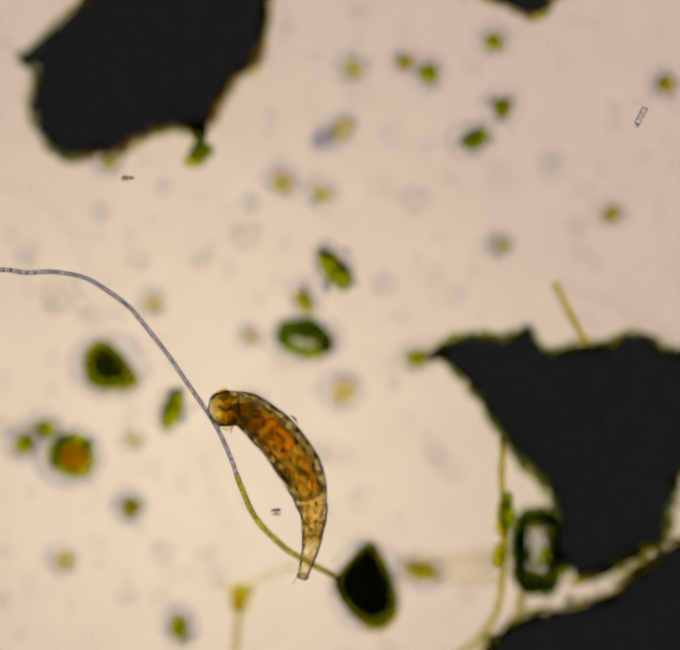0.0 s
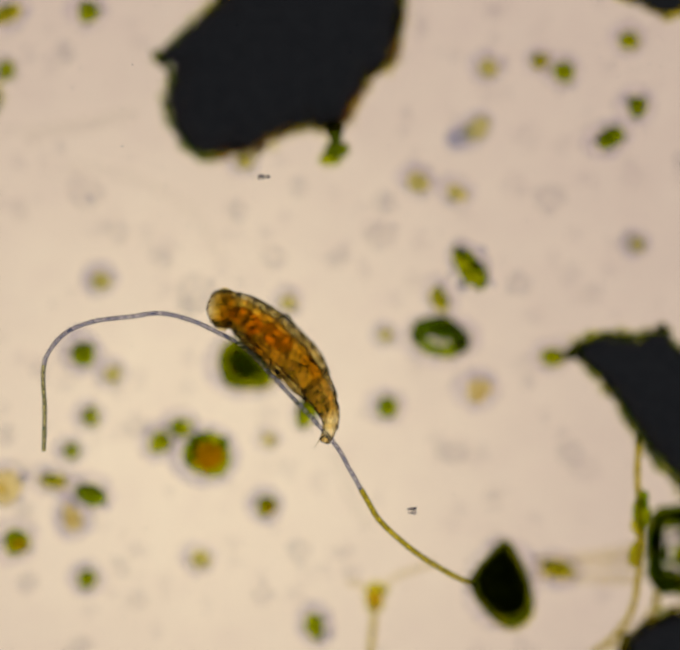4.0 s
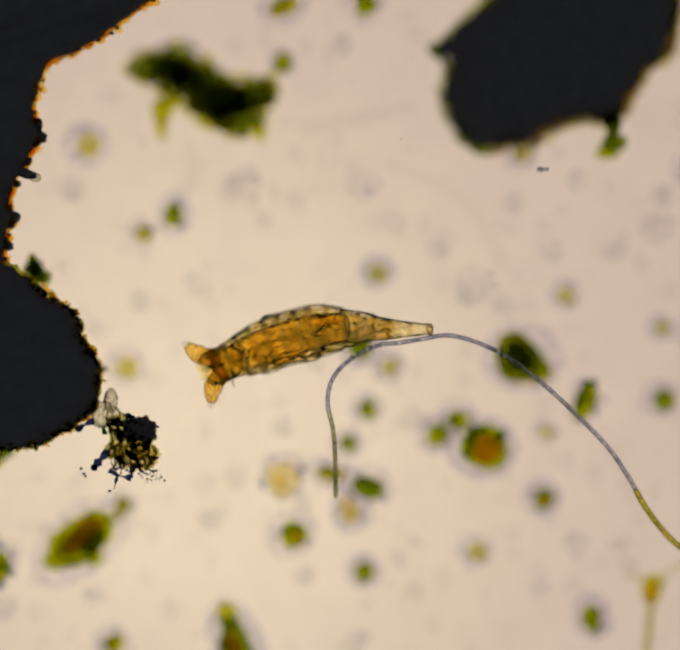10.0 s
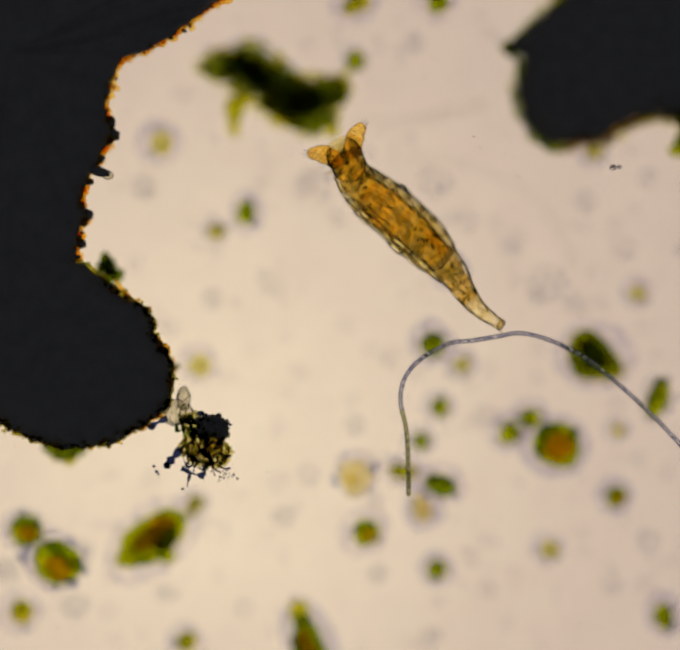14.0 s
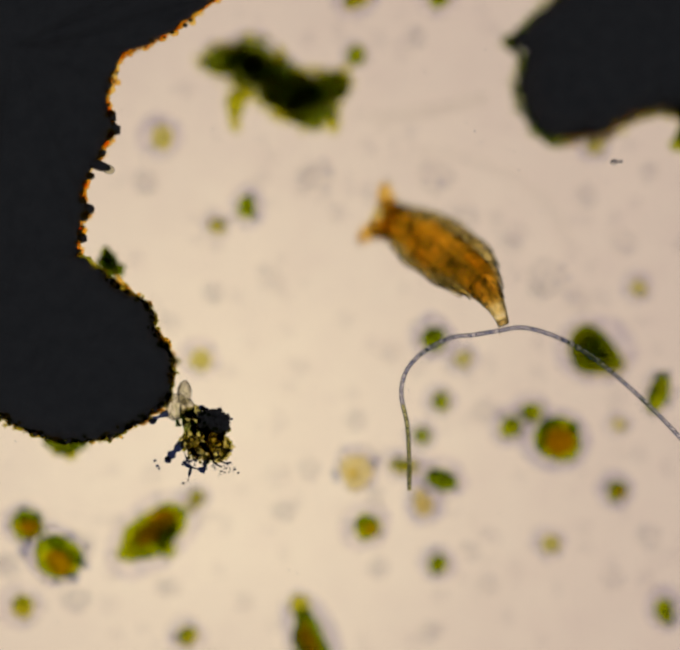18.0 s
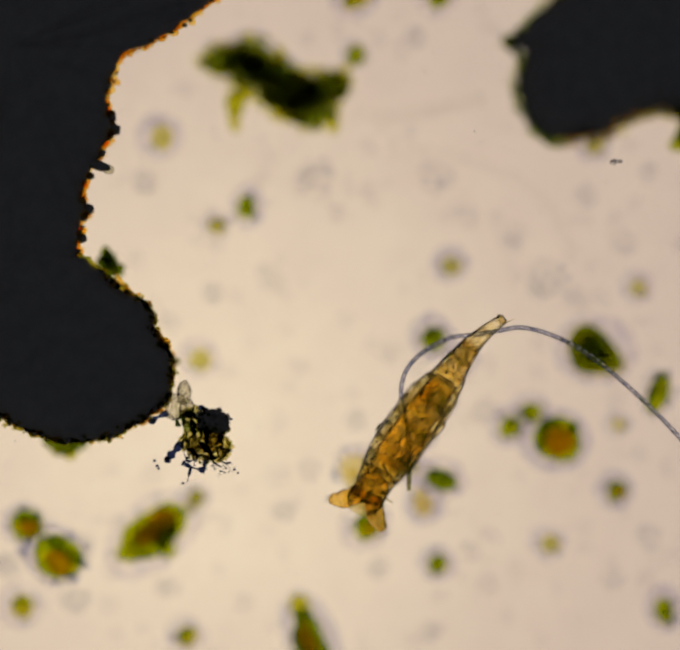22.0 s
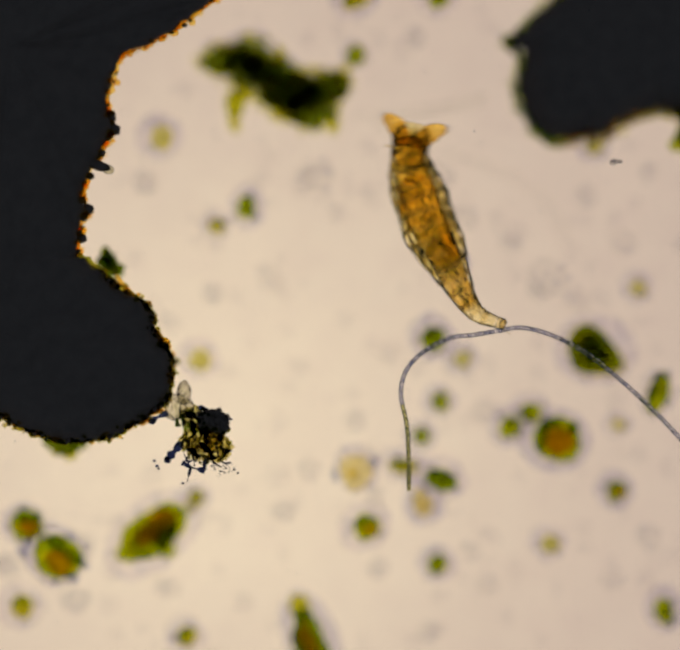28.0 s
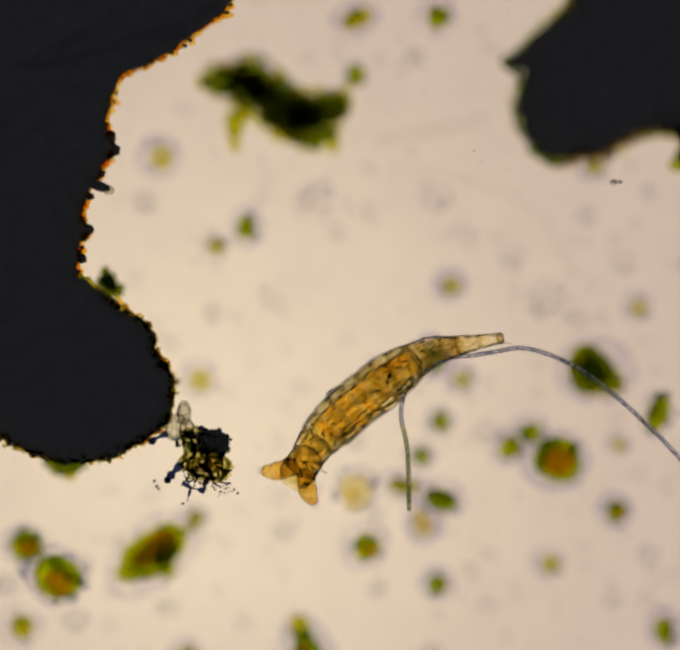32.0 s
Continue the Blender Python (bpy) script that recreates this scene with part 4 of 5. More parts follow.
filament_line([18.5], PULLED_LINE + [(1200, 750), (1130, 765), (1060, 800), (1010, 845), (991, 894), (1010, 960), (1028, 1050), (1040, 1136)], True)
filament_line([18.8], PULLED_LINE + [(1200, 750), (1130, 765), (1060, 790), (1005, 840), (978, 900), (988, 981), (1000, 1050), (1006, 1130)], True)
filament_line([19.2], PULLED_LINE + [(1200, 752), (1130, 765), (1060, 782), (990, 815), (955, 860), (960, 930), (975, 1000), (985, 1060), (992, 1120)], True)
filament_line([20.0], REST_LINE[:15] + [(985, 805), (955, 835), (938, 873), (945, 930), (962, 990), (970, 1050), (973, 1117)], True)


def filament():
    thing = base("algal_filament", P(1916, 1308, ZF), "blue-grey beaded algal filament anchored on a dark cyst", "filament")
    total = along(REST_LINE)[1]
    count = int(total / FILAMENT_STEP) + 1
    meshes = []
    for k in range(9):
        thick = 3 <= k < 6
        bm = bmesh.new()
        for j in range(3):
            blob(4.0, (6.8 if thick else 5.6) - 0.3 * (k % 3), 5.0, 0.25, 2.0, 2, ((j - 1) * 6.2, 0.8 * math.sin(k + j * 2), 0), k * 3 + j, bm)
        tube([(-10.0, 0, 0), (0, 0, 0), (10.0, 0, 0)], 6.2 if thick else 4.9, 8, bm)
        meshes.append(mesh_of("filament_cell", bm, (M_FILAMENT, M_FILAMENT_OLIVE, M_FILAMENT_TAIL)[k // 3]))
    # olive near the cyst, greenish at the hanging end, blue-grey between
    kinds = [3 if i < 20 else 6 if i > count - 12 else 0 for i in range(count)]
    return [part("filament_cell", meshes[i % 3 + kind], None, thing, "olive cell" if kind else "") for i, kind in enumerate(kinds)]


LINKS = filament()


# ---------------------------------------------------------------- rotifer
# places on the body are counted from the toes to the head of the stretched animal, which is LONG
LONG = 600.0


def girth(s):
    """Half width of the stretched body."""
    return float(np.interp(s, (0, 16, 22, 60, 100, 150, 200, 250, 300, 400, 440, 480, 512, 535, 560, 590, 610),
                           (12, 14, 14, 18, 23, 29, 37, 45, 50, 49, 47, 43, 39, 40, 42, 38, 26)))


def depth(s):
    """How much deeper than wide a segment of the stretched body is: rolled over, it makes the body stouter."""
    return float(np.interp(s, (0, 100, 160, 240, 440, 500, 600), (1.12, 1.30, 1.48, 1.68, 1.68, 1.5, 1.3)))


def stoutness(s, length, fat, wheel):
    """Width of the body at a place, against the slender body, when the whole is that long; fuller while the wheel is out."""
    gain = float(np.interp(s, (0, 100, 160, 240, 440, 500, 600), (0.08, 0.22, 0.40, 0.52, 0.52, 0.34, 0.16)))
    full = float(np.interp(s, (0, 100, 200, 260, 440, 500, 540), (0, 0, 0.12, 0.20, 0.20, 0.08, 0)))
    return 1.0 + full * wheel + fat * gain * min(max((LONG - length) / 290.0, 0.0), 1.15)


def settle(s, length):
    """Where a place comes to lie when the whole is that long: the trunk shortens first, the foot is drawn in last."""
    foot = float(np.interp(length, (200, 300, 420, 520, 600), (22, 38, 62, 92, 100)))
    rump = foot + float(np.interp(length, (200, 300, 420, 520, 600), (24, 34, 60, 112, 125)))
    return float(np.interp(s, (0, 100, 225, LONG), (0, foot, rump, length)))


def segment_mesh(name, place, half, material, fill=0.0, wall=4.5):
    """One rigid telescoping segment with the girth of the body at its place: a thin-walled sleeve of cuticle, or, with fill, the soft matter in it."""
    bm = bmesh.new()
    sides, steps, layers = 40, 16, []
    for inner in ((0.0,) if fill else (0.0, wall)):
        rows = []
        for i in range(steps + 1):
            u = i / steps * 2 - 1
            x = u * half
            r = girth(place + x) * (fill * max(1 - abs(u) ** 8, 0.0) ** 0.5 if fill else 1.0 - 0.05 * abs(u) ** 3)
            rows.append([])
            for k in range(sides):
                a = 2 * math.pi * k / sides
                w = r * (1 + 0.035 * noise.noise(Vector((math.cos(a) * 2.0, math.sin(a) * 2.0, (x + place) * 0.03))) + 0.015 * noise.noise(Vector((math.cos(a) * 6, math.sin(a) * 6, (x + place) * 0.02))))
                thick = inner * (1 + 0.5 * noise.noise(Vector((math.cos(a) * 3, math.sin(a) * 3, (x + place) * 0.05 + 7))))
                rows[-1].append(bm.verts.new(Vector((x, (w - thick) * math.cos(a), (depth(place) * w - thick) * math.sin(a))) * G))
        for a, b in zip(rows, rows[1:]):
            for k in range(sides):
                bm.faces.new((a[k], b[k], b[(k + 1) % sides], a[(k + 1) % sides]))
        layers.append(rows)
    if fill:
        bmesh.ops.remove_doubles(bm, verts=bm.verts, dist=1e-6)
    else:
        for end in (0, -1):
            a, b = layers[0][end], layers[1][end]
            for k in range(sides):
                bm.faces.new((a[k], b[k], b[(k + 1) % sides], a[(k + 1) % sides]))
    bmesh.ops.recalc_face_normals(bm, faces=bm.faces)
    return mesh_of(name, bm, material)


def hollow(rx, ry, rz, wall, seed):
    """A thin-walled rounded cap."""
    bm = blob(rx, ry, rz, 0.10, 2.0, 3, (0, 0, 0), seed)
    bmesh.ops.recalc_face_normals(bm, faces=bm.faces)
    old = set(bm.faces)
    blob(rx - wall, ry - wall, rz - wall, 0.10, 2.0, 3, (0, 0, 0), seed, bm)
    fresh = [f for f in bm.faces if f not in old]
    bmesh.ops.recalc_face_normals(bm, faces=fresh)
    bmesh.ops.reverse_faces(bm, faces=fresh)
    return bm


def rotifer():
    thing = base("rotifer", P(1165, 745, ZF), "amber translucent bdelloid rotifer holding on to the filament with its foot", "rotifer")
    # each piece: object, place, offset to the side, whether it rolls, and how it follows the wheel (1, -1: a lobe, 2: the snout, 3: the mouth)
    made = []
    for place, half in ((10, 12), (38, 24), (66, 24), (94, 24)):
        made.append((part("foot_segment", segment_mesh("foot_segment", place, half, M_FOOT, 0.0, 3.2), None, thing, "pale clear foot segment"), place, 0, True, 0))
    for i, place in enumerate(range(122, 590, 38)):
        name = "rump" if place < 200 else "trunk_segment" if place < 440 else "neck" if place < 530 else "head"
        made.append((part(name, segment_mesh(name, place, 28, M_SKIN), None, thing, "clear cuticle with a dark edge"), place, (0, 1, -1)[i % 3], True, 0))
    for i, place in enumerate(range(212, 590, 40)):
        made.append((part("flesh", segment_mesh("flesh", place, 30, M_FLESH, 0.9), None, thing, "soft amber flesh"), place, 0, True, 0))
    for place, half, fill in ((112, 26, 0.78), (146, 28, 0.80), (182, 28, 0.78)):
        made.append((part("gland", segment_mesh("gland", place, half, M_GLAND, fill), None, thing, "granular pale amber gland"), place, 0, True, 0))
    for place, side, fill in ((228, 2, 0.62), (268, 3, 0.60), (308, 2, 0.62), (348, -2, 0.66), (388, -3, 0.70), (424, -2, 0.68)):
        made.append((part("stomach", segment_mesh("stomach", place, 31, M_BELLY if place < 320 else M_STOMACH, fill), None, thing, "olive-amber stomach"), place, side, True, 0))
    for place, fill in ((456, 0.66), (484, 0.72), (512, 0.76), (542, 0.72)):
        made.append((part("throat", segment_mesh("throat", place, 25, M_THROAT, fill), None, thing, "orange throat"), place, 0, True, 0))
    # name, place, offset to the side, half sizes
    organs = [("body_fold", 268, -39, (38, 9, 11), M_FOLD, "clear lens-shaped side fold"), ("body_fold", 304, 40, (42, 8, 10), M_FOLD, "clear lens-shaped side fold"),
              ("body_fold", 360, -41, (36, 8, 10), M_FOLD, "clear lens-shaped side fold"), ("body_fold", 395, 39, (34, 9, 11), M_FOLD, "clear lens-shaped side fold"),
              ("gut", 262, 16, (52, 13, 14), M_THROAT, "orange gut"), ("mastax", 452, 0, (15, 27, 20), M_THROAT, "rounded jaw organ"),
              ("collar", 478, 0, (5, 30, 20), M_FOLD, "clear folded collar"), ("collar", 206, 0, (6, 30, 26), M_FOLD, "clear folded collar")]
    for name, place, side, size, material, label in organs:
        made.append((part(name, blob(*size, 0.22, 2.2, 3, (0, 0, 0), place * 0.1 + side), material, thing, label), place, side, False, 0))
    made.append((part("snout_flesh", blob(34, 36, 28, 0.2, 2.0, 3, (0, 0, 0), 5.0), M_FLESH_WHOLE, thing, "soft amber flesh"), 566, 0, False, 2))
    # fine dark folds and grains in the middle plane: along the trunk, crosswise and curled in the neck, grains in the gland
    rng = random.Random(41)
    for place in range(112, 596, 22):
        w = girth(place)
        trunk = 205 < place < 445
        for side in ((-0.64, 0.0, 0.64) if place > 200 else (0.0,)):
            bm = bmesh.new()
            spread = 0.24 * w if place > 200 else 0.62 * w
            for i in range((3 if side else 2) if trunk else 3 if place > 200 else 9):
                x, y, z = rng.uniform(-14, 14), rng.gauss(0, 0.6) * spread, rng.uniform(-7, 7)
                q = rng.gauss(0, 0.09) if trunk and side else rng.gauss(0, 0.5) if trunk else rng.uniform(-1.5, 1.5)
                d = rng.uniform(9, 18) if trunk and side else rng.uniform(8, 20) if trunk else rng.uniform(5, 13) if place > 200 else rng.uniform(1.5, 5)
                c, e, bend = math.cos(q), math.sin(q), rng.gauss(0, 0.12 if trunk and side else 0.22) * d
                tube([(x - d * c, y - d * e, z), (x - bend * e, y + bend * c, z + 1), (x + d * c, y + d * e, z)], rng.uniform(1.2, 2.3), 6, bm, 0.5, lambda u: 0.45 + 0.55 * math.sin(math.pi * u), 3.0)
            if trunk and side:
                # edge of the stomach
                y = -math.copysign(0.05 * w, side) + rng.uniform(-1.5, 1.5)
                tube([(-15, y + rng.uniform(-2, 2), 0), (0, y, 1), (15, y + rng.uniform(-2, 2), 0)], 1.7, 6, bm, 0.5, None, 3.0)
            if place > 200 and not side:
                for i in range(11):
                    e = rng.uniform(1.1, 2.2)
                    blob(e * 1.4, e, e, 0.4, 2, 1, (rng.uniform(-13, 13), rng.uniform(-0.62, 0.62) * w, rng.uniform(-5, 5)), place + i, bm)
            name, label = ("grains", "fine dark grains of the gland") if place < 200 else ("folds", "fine dark olive folds")
            made.append((tagged(part(name, bm, M_WRINKLE, thing, label), kind="stuff"), place, side * w, False, 0))
    made.append((part("mouth_disc", blob(24, 52, 28, 0.15, 2.0, 3, (0, 0, 0), 8.0), M_FLESH_WHOLE, thing, "pale mouth field between the lobes"), 568, 0, False, 3))
    made.append((part("snout", hollow(38, 40, 34, 3.2, 2.0), M_SKIN_WHOLE, thing, "rounded clear snout"), 572, 0, False, 2))
    for sign in (-1, 1):
        horn = tube([(-46, 17 * sign, 0), (-30, 22 * sign, 0), (-13, 33 * sign, 0), (0, 46 * sign, 0), (8, 60 * sign, 0), (12, 74 * sign, 0)], 27, 18,
                    taper=lambda u: float(np.interp(u, (0, 0.1, 0.3, 0.6, 0.85, 0.94, 1), (0.30, 0.72, 0.86, 0.76, 0.58, 0.46, 0.22))), step=4.0, wobble=0.15)
        lobe = part("corona_lobe", horn, M_WHEEL, thing, "amber flaring wheel lobe of the head")
        for k in range(-2, 3):
            part("cilia", tube([(11 + 4.0 * k, (70 - 0.9 * k * k) * sign, 2 * (k % 3) - 2), (14 + 4.6 * k, (78 - 1.1 * k * k) * sign, 3 * (k % 3) - 3),
                                (17 + 5.2 * k, (84 - 1.3 * k * k + 3 * (k % 2)) * sign, 3 * (k % 3) - 3)], 1.1, 6, taper=lambda u: 1.0 - 0.6 * u), M_CILIA, lobe, "dark tuft of cilia")
        made.append((lobe, 588, 0, False, sign))
    made.append((part("foot_tip", hollow(8, 14, 13, 2.0, 6.0), M_TOE, thing, "blunt rounded end of the foot with a dark edge"), 4, 0, False, 0))
    for sign in (-1, 1):
        made.append((part("toe", blob(6, 4, 4, 0.1, 2, 2), M_TOE, thing), 1, sign * 6, False, 0))
    made.append((part("spur", tube([(4, 0, 0), (-10, -2, 0), (-26, -7, 0)], 2.0, 8, taper=lambda u: 1.0 - 0.7 * u), M_TOE, thing, "thin pointed spur"), 3, -11, False, 0))
    feeler = tube([(0, 4, 0), (3, -8, 0), (2, -17, 0)], 3, 8, taper=lambda u: 1.1 - 0.5 * u)
    made.append((part("antenna", feeler, M_TOE, thing, "thin clear feeler"), 530, -40, False, 0))
    return made


BODY = rotifer()
STANCES = []


def stance(t, *spine, drift=(0, 0), wheel=1.0, fat=1.0):
    """How the animal lies at a time: its line from foot to head in plan units, how far the wheel is put out, and how stout it gets as it shortens."""
    place, total = along([(p[0] + drift[0], p[1] + drift[1], *p[2:]) for p in spine])
    STANCES.append((t, place, total, wheel, fat))


def stances():
    d = (1126, -38)
    stance(0, (697, 1332), (718, 1250), (720, 1168), (692, 1081), (625, 991), (553, 942), (480, 950), drift=d, wheel=0, fat=0.4)
    stance(0.5, (713, 1313), (707, 1187), (660, 1055), (580, 950), (449, 907), drift=d, wheel=0)
    stance(1.0, (702, 1328), (704, 1230), (681, 1125), (625, 1035), (552, 965), (470, 915), (388, 884), drift=(1126, -39), wheel=0)
    stance(1.5, (702, 1319), (686, 1213), (623, 1081), (554, 1002), (428, 912), drift=(1123, -41), wheel=0)
    stance(2.0, (707, 1324), (671, 1230), (635, 1158), (594, 1076), (533, 993), (481, 942), (430, 925), drift=(1112, -43), wheel=0)
    stance(2.5, (690, 1140), (692, 1080), (662, 1010), (600, 955), (480, 912), drift=(1048, -41), wheel=0)
    stance(2.8, (630, 1065), (645, 1000), (620, 930), (570, 890), (495, 880), drift=(1010, -40), wheel=0)
    stance(3.0, (586, 1024), (618, 985), (634, 935), (622, 888), (582, 864), (538, 872), (504, 900), drift=(985, -40), wheel=0, fat=0.42)
    stance(3.2, (680, 1000), (712, 930), (690, 860), (615, 818), (545, 835), drift=(948, -39), wheel=0)
    stance(3.5, (690, 1042), (722, 1000), (718, 930), (682, 860), (630, 815), (562, 805), drift=(893, -37), wheel=0)
    stance(3.8, (765, 1005), (752, 930), (715, 840), (650, 765), (540, 716), drift=(845, -36), wheel=0, fat=0.7)
    stance(4.0, (749, 1017), (762, 972), (747, 923), (696, 849), (619, 770), (544, 717), (476, 712), drift=(812, -35), wheel=0, fat=0.8)
    stance(4.5, (781, 1002), (739, 897), (660, 792), (581, 739), (502, 686), (385, 643), drift=(767, -32), wheel=0, fat=0.5)
    stance(5.5, (1390, 845), (1300, 790), (1180, 735), (1080, 715), wheel=0)
    stance(6.5, (605, 762), (480, 750), (352, 745), drift=(599, -28), wheel=0)
    stance(6.8, (645, 762), (530, 752), (415, 762), drift=(555, -27), wheel=0)
    stance(7.0, (632, 772), (590, 762), (520, 756), (440, 756), (370, 768), (297, 776), drift=(525, -26), wheel=0)
    stance(7.3, (702, 776), (544, 765), (290, 818), drift=(463, -24), wheel=0)
    stance(7.5, (739, 791), (640, 775), (500, 768), (306, 807), drift=(422, -23), wheel=0.2)
    stance(8.0, (829, 775), (747, 764), (651, 766), (541, 785), (445, 804), (349, 830), (312, 840), drift=(330, -21), wheel=0.4)
    stance(8.5, (924, 765), (800, 780), (660, 790), (470, 855), drift=(239, -20))
    stance(9.0, (946, 769), (898, 769), (829, 770), (747, 778), (664, 797), (582, 819), (534, 834), (461, 858), drift=(222, -20))
    stance(9.5, (1165, 745), (1050, 738), (888, 745), (636, 761))
    stance(10, (995, 759), (910, 759), (825, 756), (741, 762), (642, 787), (571, 814), (461, 861), drift=(169, -18))
    stance(10.5, (1165, 745), (1028, 759), (875, 827), (696, 952))
    stance(11, (1065, 759), (966, 767), (882, 780), (783, 801), (684, 839), (613, 866), (512, 882), drift=(100, -17))
    stance(11.5, (1165, 745), (1020, 745), (862, 765), (576, 810))
    stance(12, (1167, 747), (1068, 738), (969, 734), (870, 737), (757, 737), (673, 741), (572, 727))
    stance(12.5, (1165, 745), (1020, 740), (831, 755), (577, 779))
    stance(13, (1165, 743), (1055, 728), (964, 715), (874, 713), (783, 714), (692, 713), (641, 717), (552, 699))
    stance(13.5, (1160, 740), (1020, 660), (878, 566), (660, 450))
    stance(14, (1158, 751), (1097, 705), (1032, 616), (929, 510), (826, 421), (803, 375), (775, 322), drift=(1, -13))
    stance(14.5, (1152, 738), (1024, 600), (920, 485), (750, 316))
    stance(15.5, (1155, 740), (1110, 640), (1070, 540), (1010, 430), wheel=0.5)
    stance(16.5, (1168, 748, 0), (1136, 715, 10), (1140, 640, 80), (1155, 570, 160), (1195, 490, 230), wheel=0)
    stance(16.8, (1155, 742), (1119, 633), (1109, 475), (1135, 312))
    stance(17, (1165, 748), (1140, 715), (1118, 670), (1101, 600), (1096, 530), (1103, 450), (1125, 405), (1168, 368))
    stance(17.5, (1162, 739), (1165, 640), (1188, 502), (1232, 320))
    stance(18, (1160, 746, 0), (1140, 700, 5), (1100, 640, 20), (1010, 572, 70), (930, 524, 100), (858, 490, 120))
    stance(18.2, (1180, 746), (1127, 700), (1024, 702), (913, 738), (836, 785))
    stance(18.5, (1173, 751), (1110, 715), (1030, 751), (975, 822), (914, 906))
    stance(18.8, (1172, 748), (1150, 728), (1105, 738), (1037, 775), (965, 862), (902, 930), fat=0.7)
    stance(19, (1172, 750), (1152, 722), (1109, 732), (1050, 775), (985, 838), (946, 900), (913, 954), fat=0.9)
    stance(19.2, (1174, 744), (1150, 733), (1111, 752), (1040, 800), (970, 865), (898, 950), fat=0.7)
    stance(19.5, (1170, 738), (1094, 751), (991, 862), (888, 972))
    stance(19.8, (1170, 740), (1100, 759), (989, 878), (856, 994))
    stance(20, (1173, 739), (1109, 745), (1035, 813), (992, 911), (943, 992), (902, 1096), fat=0.4)
    stance(20.2, (1165, 740), (1078, 806), (975, 965), (898, 1130), fat=0.4)
    stance(20.5, (1167, 739), (1082, 800), (970, 976), (884, 1165), fat=0.4)
    stance(21, (1160, 736), (1109, 782), (1054, 862), (1011, 948), (955, 1059), (892, 1198), fat=0.3)
    stance(21.5, (1167, 739), (1082, 844), (1003, 1003), (938, 1240), fat=0.4)
    stance(22, (1160, 734), (1088, 795), (1026, 880), (950, 982), (888, 1072), (823, 1184), fat=0.3)
    stance(22.5, (1167, 739), (1056, 818), (924, 950), (752, 1088), fat=0.4)
    stance(23, (1164, 743), (1091, 768), (1018, 810), (920, 865), (811, 932), (738, 981), (650, 1038), fat=0.4)
    stance(23.5, (1165, 745), (1020, 755), (871, 781), (632, 809))
    stance(24, (1165, 745), (1020, 738), (845, 739), (595, 744))
    stance(24.5, (1165, 745), (1020, 720), (845, 702), (585, 680))
    stance(25, (1163, 742), (1060, 698), (957, 650), (828, 611), (715, 592), (588, 549))
    stance(25.5, (1165, 745), (1010, 675), (818, 639), (563, 621))
    stance(26.5, (1165, 745), (1010, 665), (840, 600), (610, 540))
    stance(27.5, (1163, 745), (1020, 650), (871, 570), (686, 462))
    stance(28, (1163, 748), (1100, 722), (1060, 665), (1025, 590), (994, 530), (967, 450), (944, 369), (957, 283), fat=1.1)
    stance(28.5, (1158, 750), (1128, 738), (1096, 693), (1110, 614), (1207, 515), (1372, 465))
    stance(29, (1157, 750, 0), (1114, 715, 0), (1108, 666, 0), (1120, 611, 0), (1159, 500, -6), (1212, 402, -30), (1255, 345, -75), (1304, 302, -125), fat=0.6)
    stance(29.5, (1148, 744), (1148, 594), (1180, 396), (1172, 192))
    stance(30, (1158, 747), (1120, 672), (1083, 562), (1021, 451), (960, 340), (911, 291), (886, 230), fat=0.5)
    stance(30.5, (1160, 745), (1077, 653), (966, 534), (833, 426))
    stance(31, (1164, 741, 0), (1108, 710, 3), (1037, 685, 12), (955, 690, 35), (864, 705, 62), (792, 736, 85), (722, 790, 105), fat=0.5)
    stance(31.5, (1158, 736), (1010, 752), (851, 869), (698, 994))
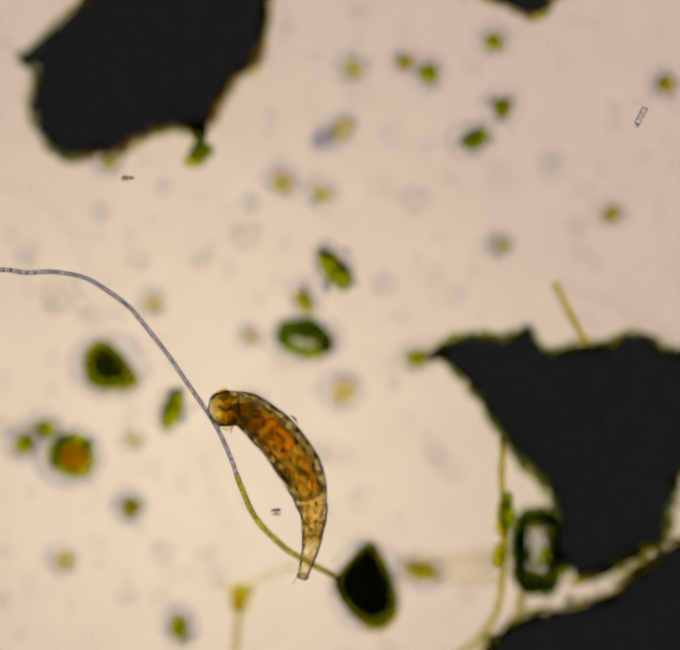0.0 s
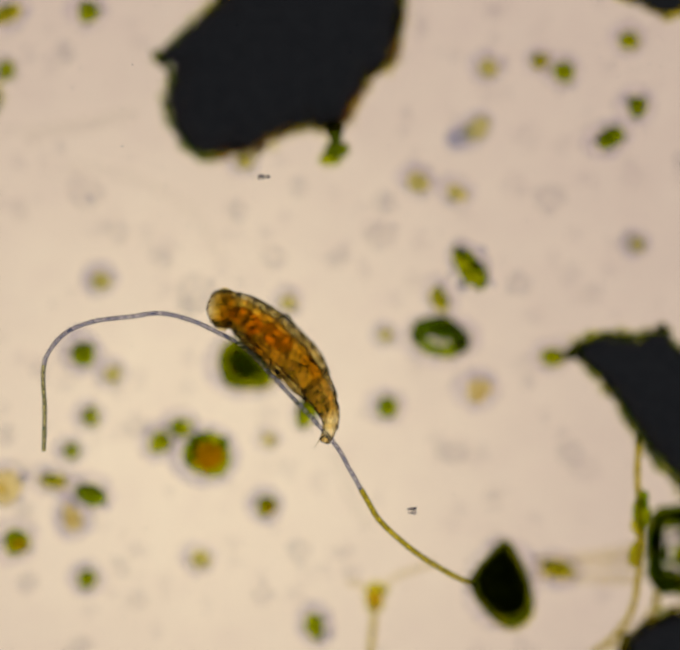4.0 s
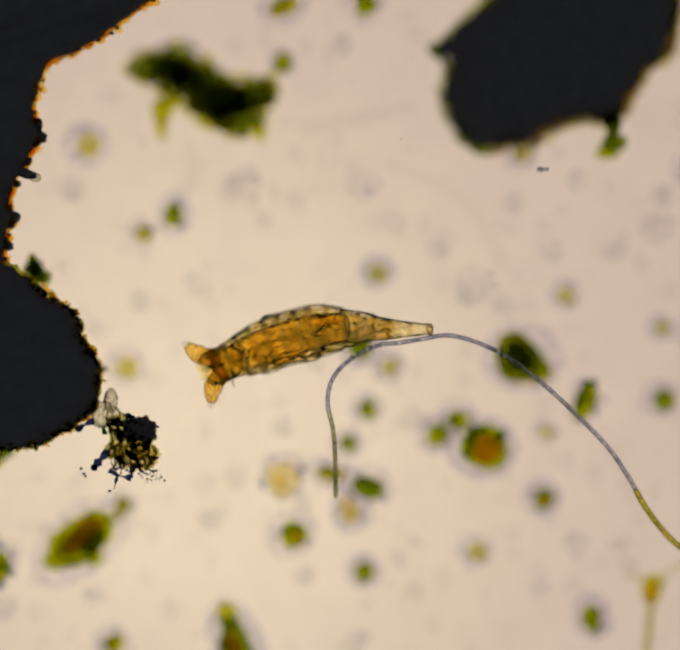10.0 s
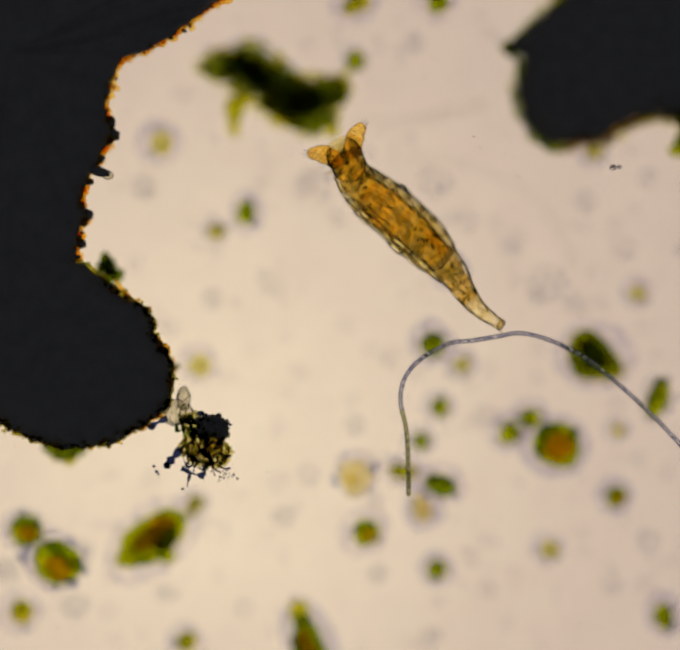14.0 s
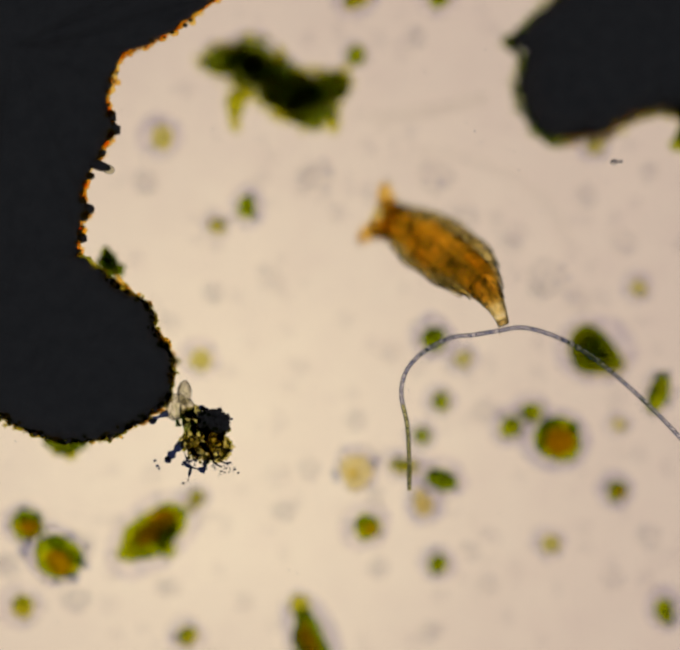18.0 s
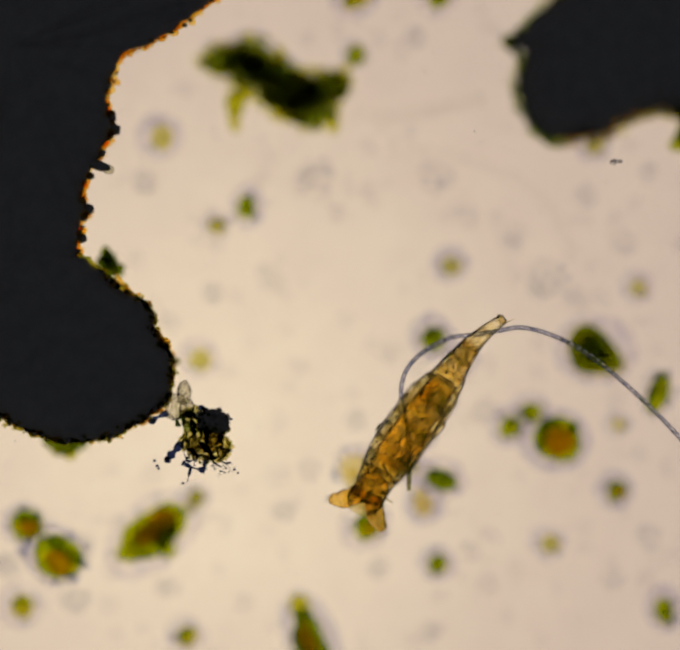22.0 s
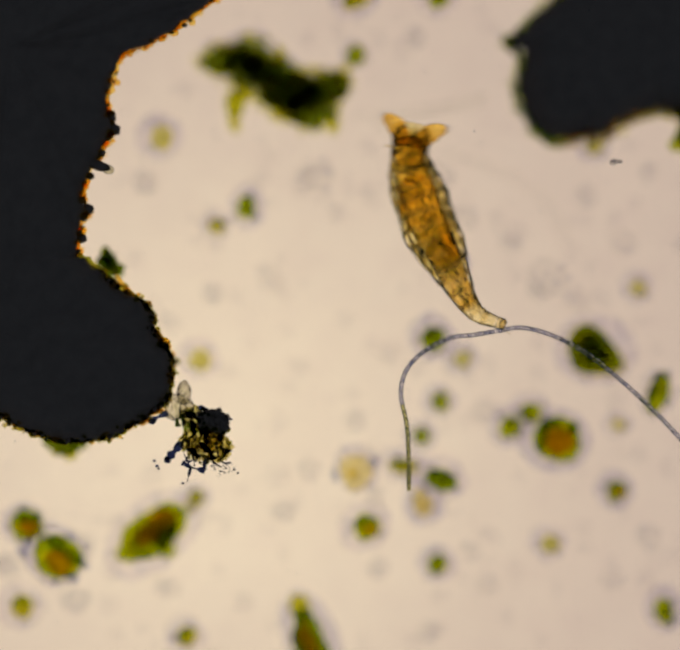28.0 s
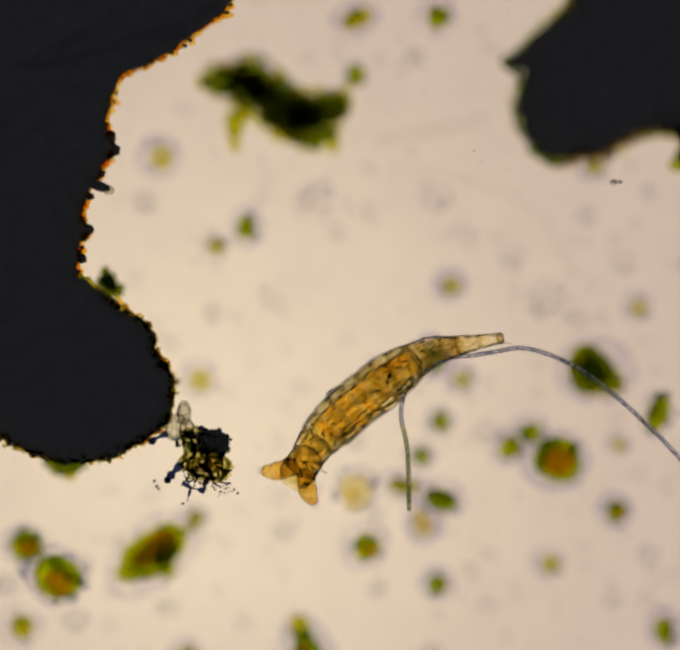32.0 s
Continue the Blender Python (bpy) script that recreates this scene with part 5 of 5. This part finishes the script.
    stance(32, (1158, 732), (1054, 750), (981, 769), (890, 830), (799, 903), (738, 964), (666, 1074), fat=0.3)


stances()


# ---------------------------------------------------------------- what moves, and when
def motions():
    walk(LAMP, [(t, pose(*P(784 + x, 749 + y, -3.0))) for t, x, y in DRIFT])
    home = P(1165, 745, ZF)
    for ob, far, side, rolls, sign in BODY:
        rows = []
        for t, place, total, wheel, fat in STANCES:
            stout = stoutness(far, total, fat, wheel)
            s = settle(far, total)
            if sign == 2:
                s = total - 38 - wheel * 30
            elif sign == 3:
                s = total - 40 + wheel * 17
            elif sign:
                s = total - 12 - (1 - wheel) * (150 + 40 * sign)
            elif far > 540:
                s = min(s, total - 24 - 0.4 * (LONG - far))
            p, d = place(s)
            across = Vector((-d.y, d.x, 0)).normalized() * (side * stout - (sign * 28 * (1 - wheel) if abs(sign) == 1 else 0))
            q = p + across
            ahead = Vector((d.x, -d.y, d.z))
            left = Vector((0, 0, 1)).cross(ahead).normalized()
            turn = Matrix((ahead, left, ahead.cross(left))).transposed().to_4x4()
            if rolls:
                turn = turn @ Matrix.Rotation(math.asin(min((stout ** 2 - 1) / (depth(far) ** 2 - 1), 0.99) ** 0.5), 4, "X")
            if abs(sign) == 1:
                # the lobes fold forwards as the wheel is drawn in
                turn = turn @ Matrix.Rotation(sign * (1 - wheel) * 0.8, 4, "Z")
            rows.append((t, Matrix.Translation(P(q.x, q.y, ZF + q.z * G) - home) @ turn))
        walk(ob, rows)
    home = P(1916, 1308, ZF)
    lines = sorted((t, place, end) for times, place, end in FILAMENT_LINES for t in times)
    whole = len(LINKS) * FILAMENT_STEP
    for i, ob in enumerate(LINKS):
        rows = []
        for t, place, end in lines:
            p, d = place((i + 0.5) * FILAMENT_STEP * (end / whole if end else 1.0))
            sink = 0.03 * max(0.0, 1 - i / 24)
            rows.append((t, Matrix.Translation(P(p.x, p.y, ZF - sink) - home) @ Matrix.Rotation(math.atan2(-d.y, d.x), 4, "Z")))
        walk(ob, rows)


motions()
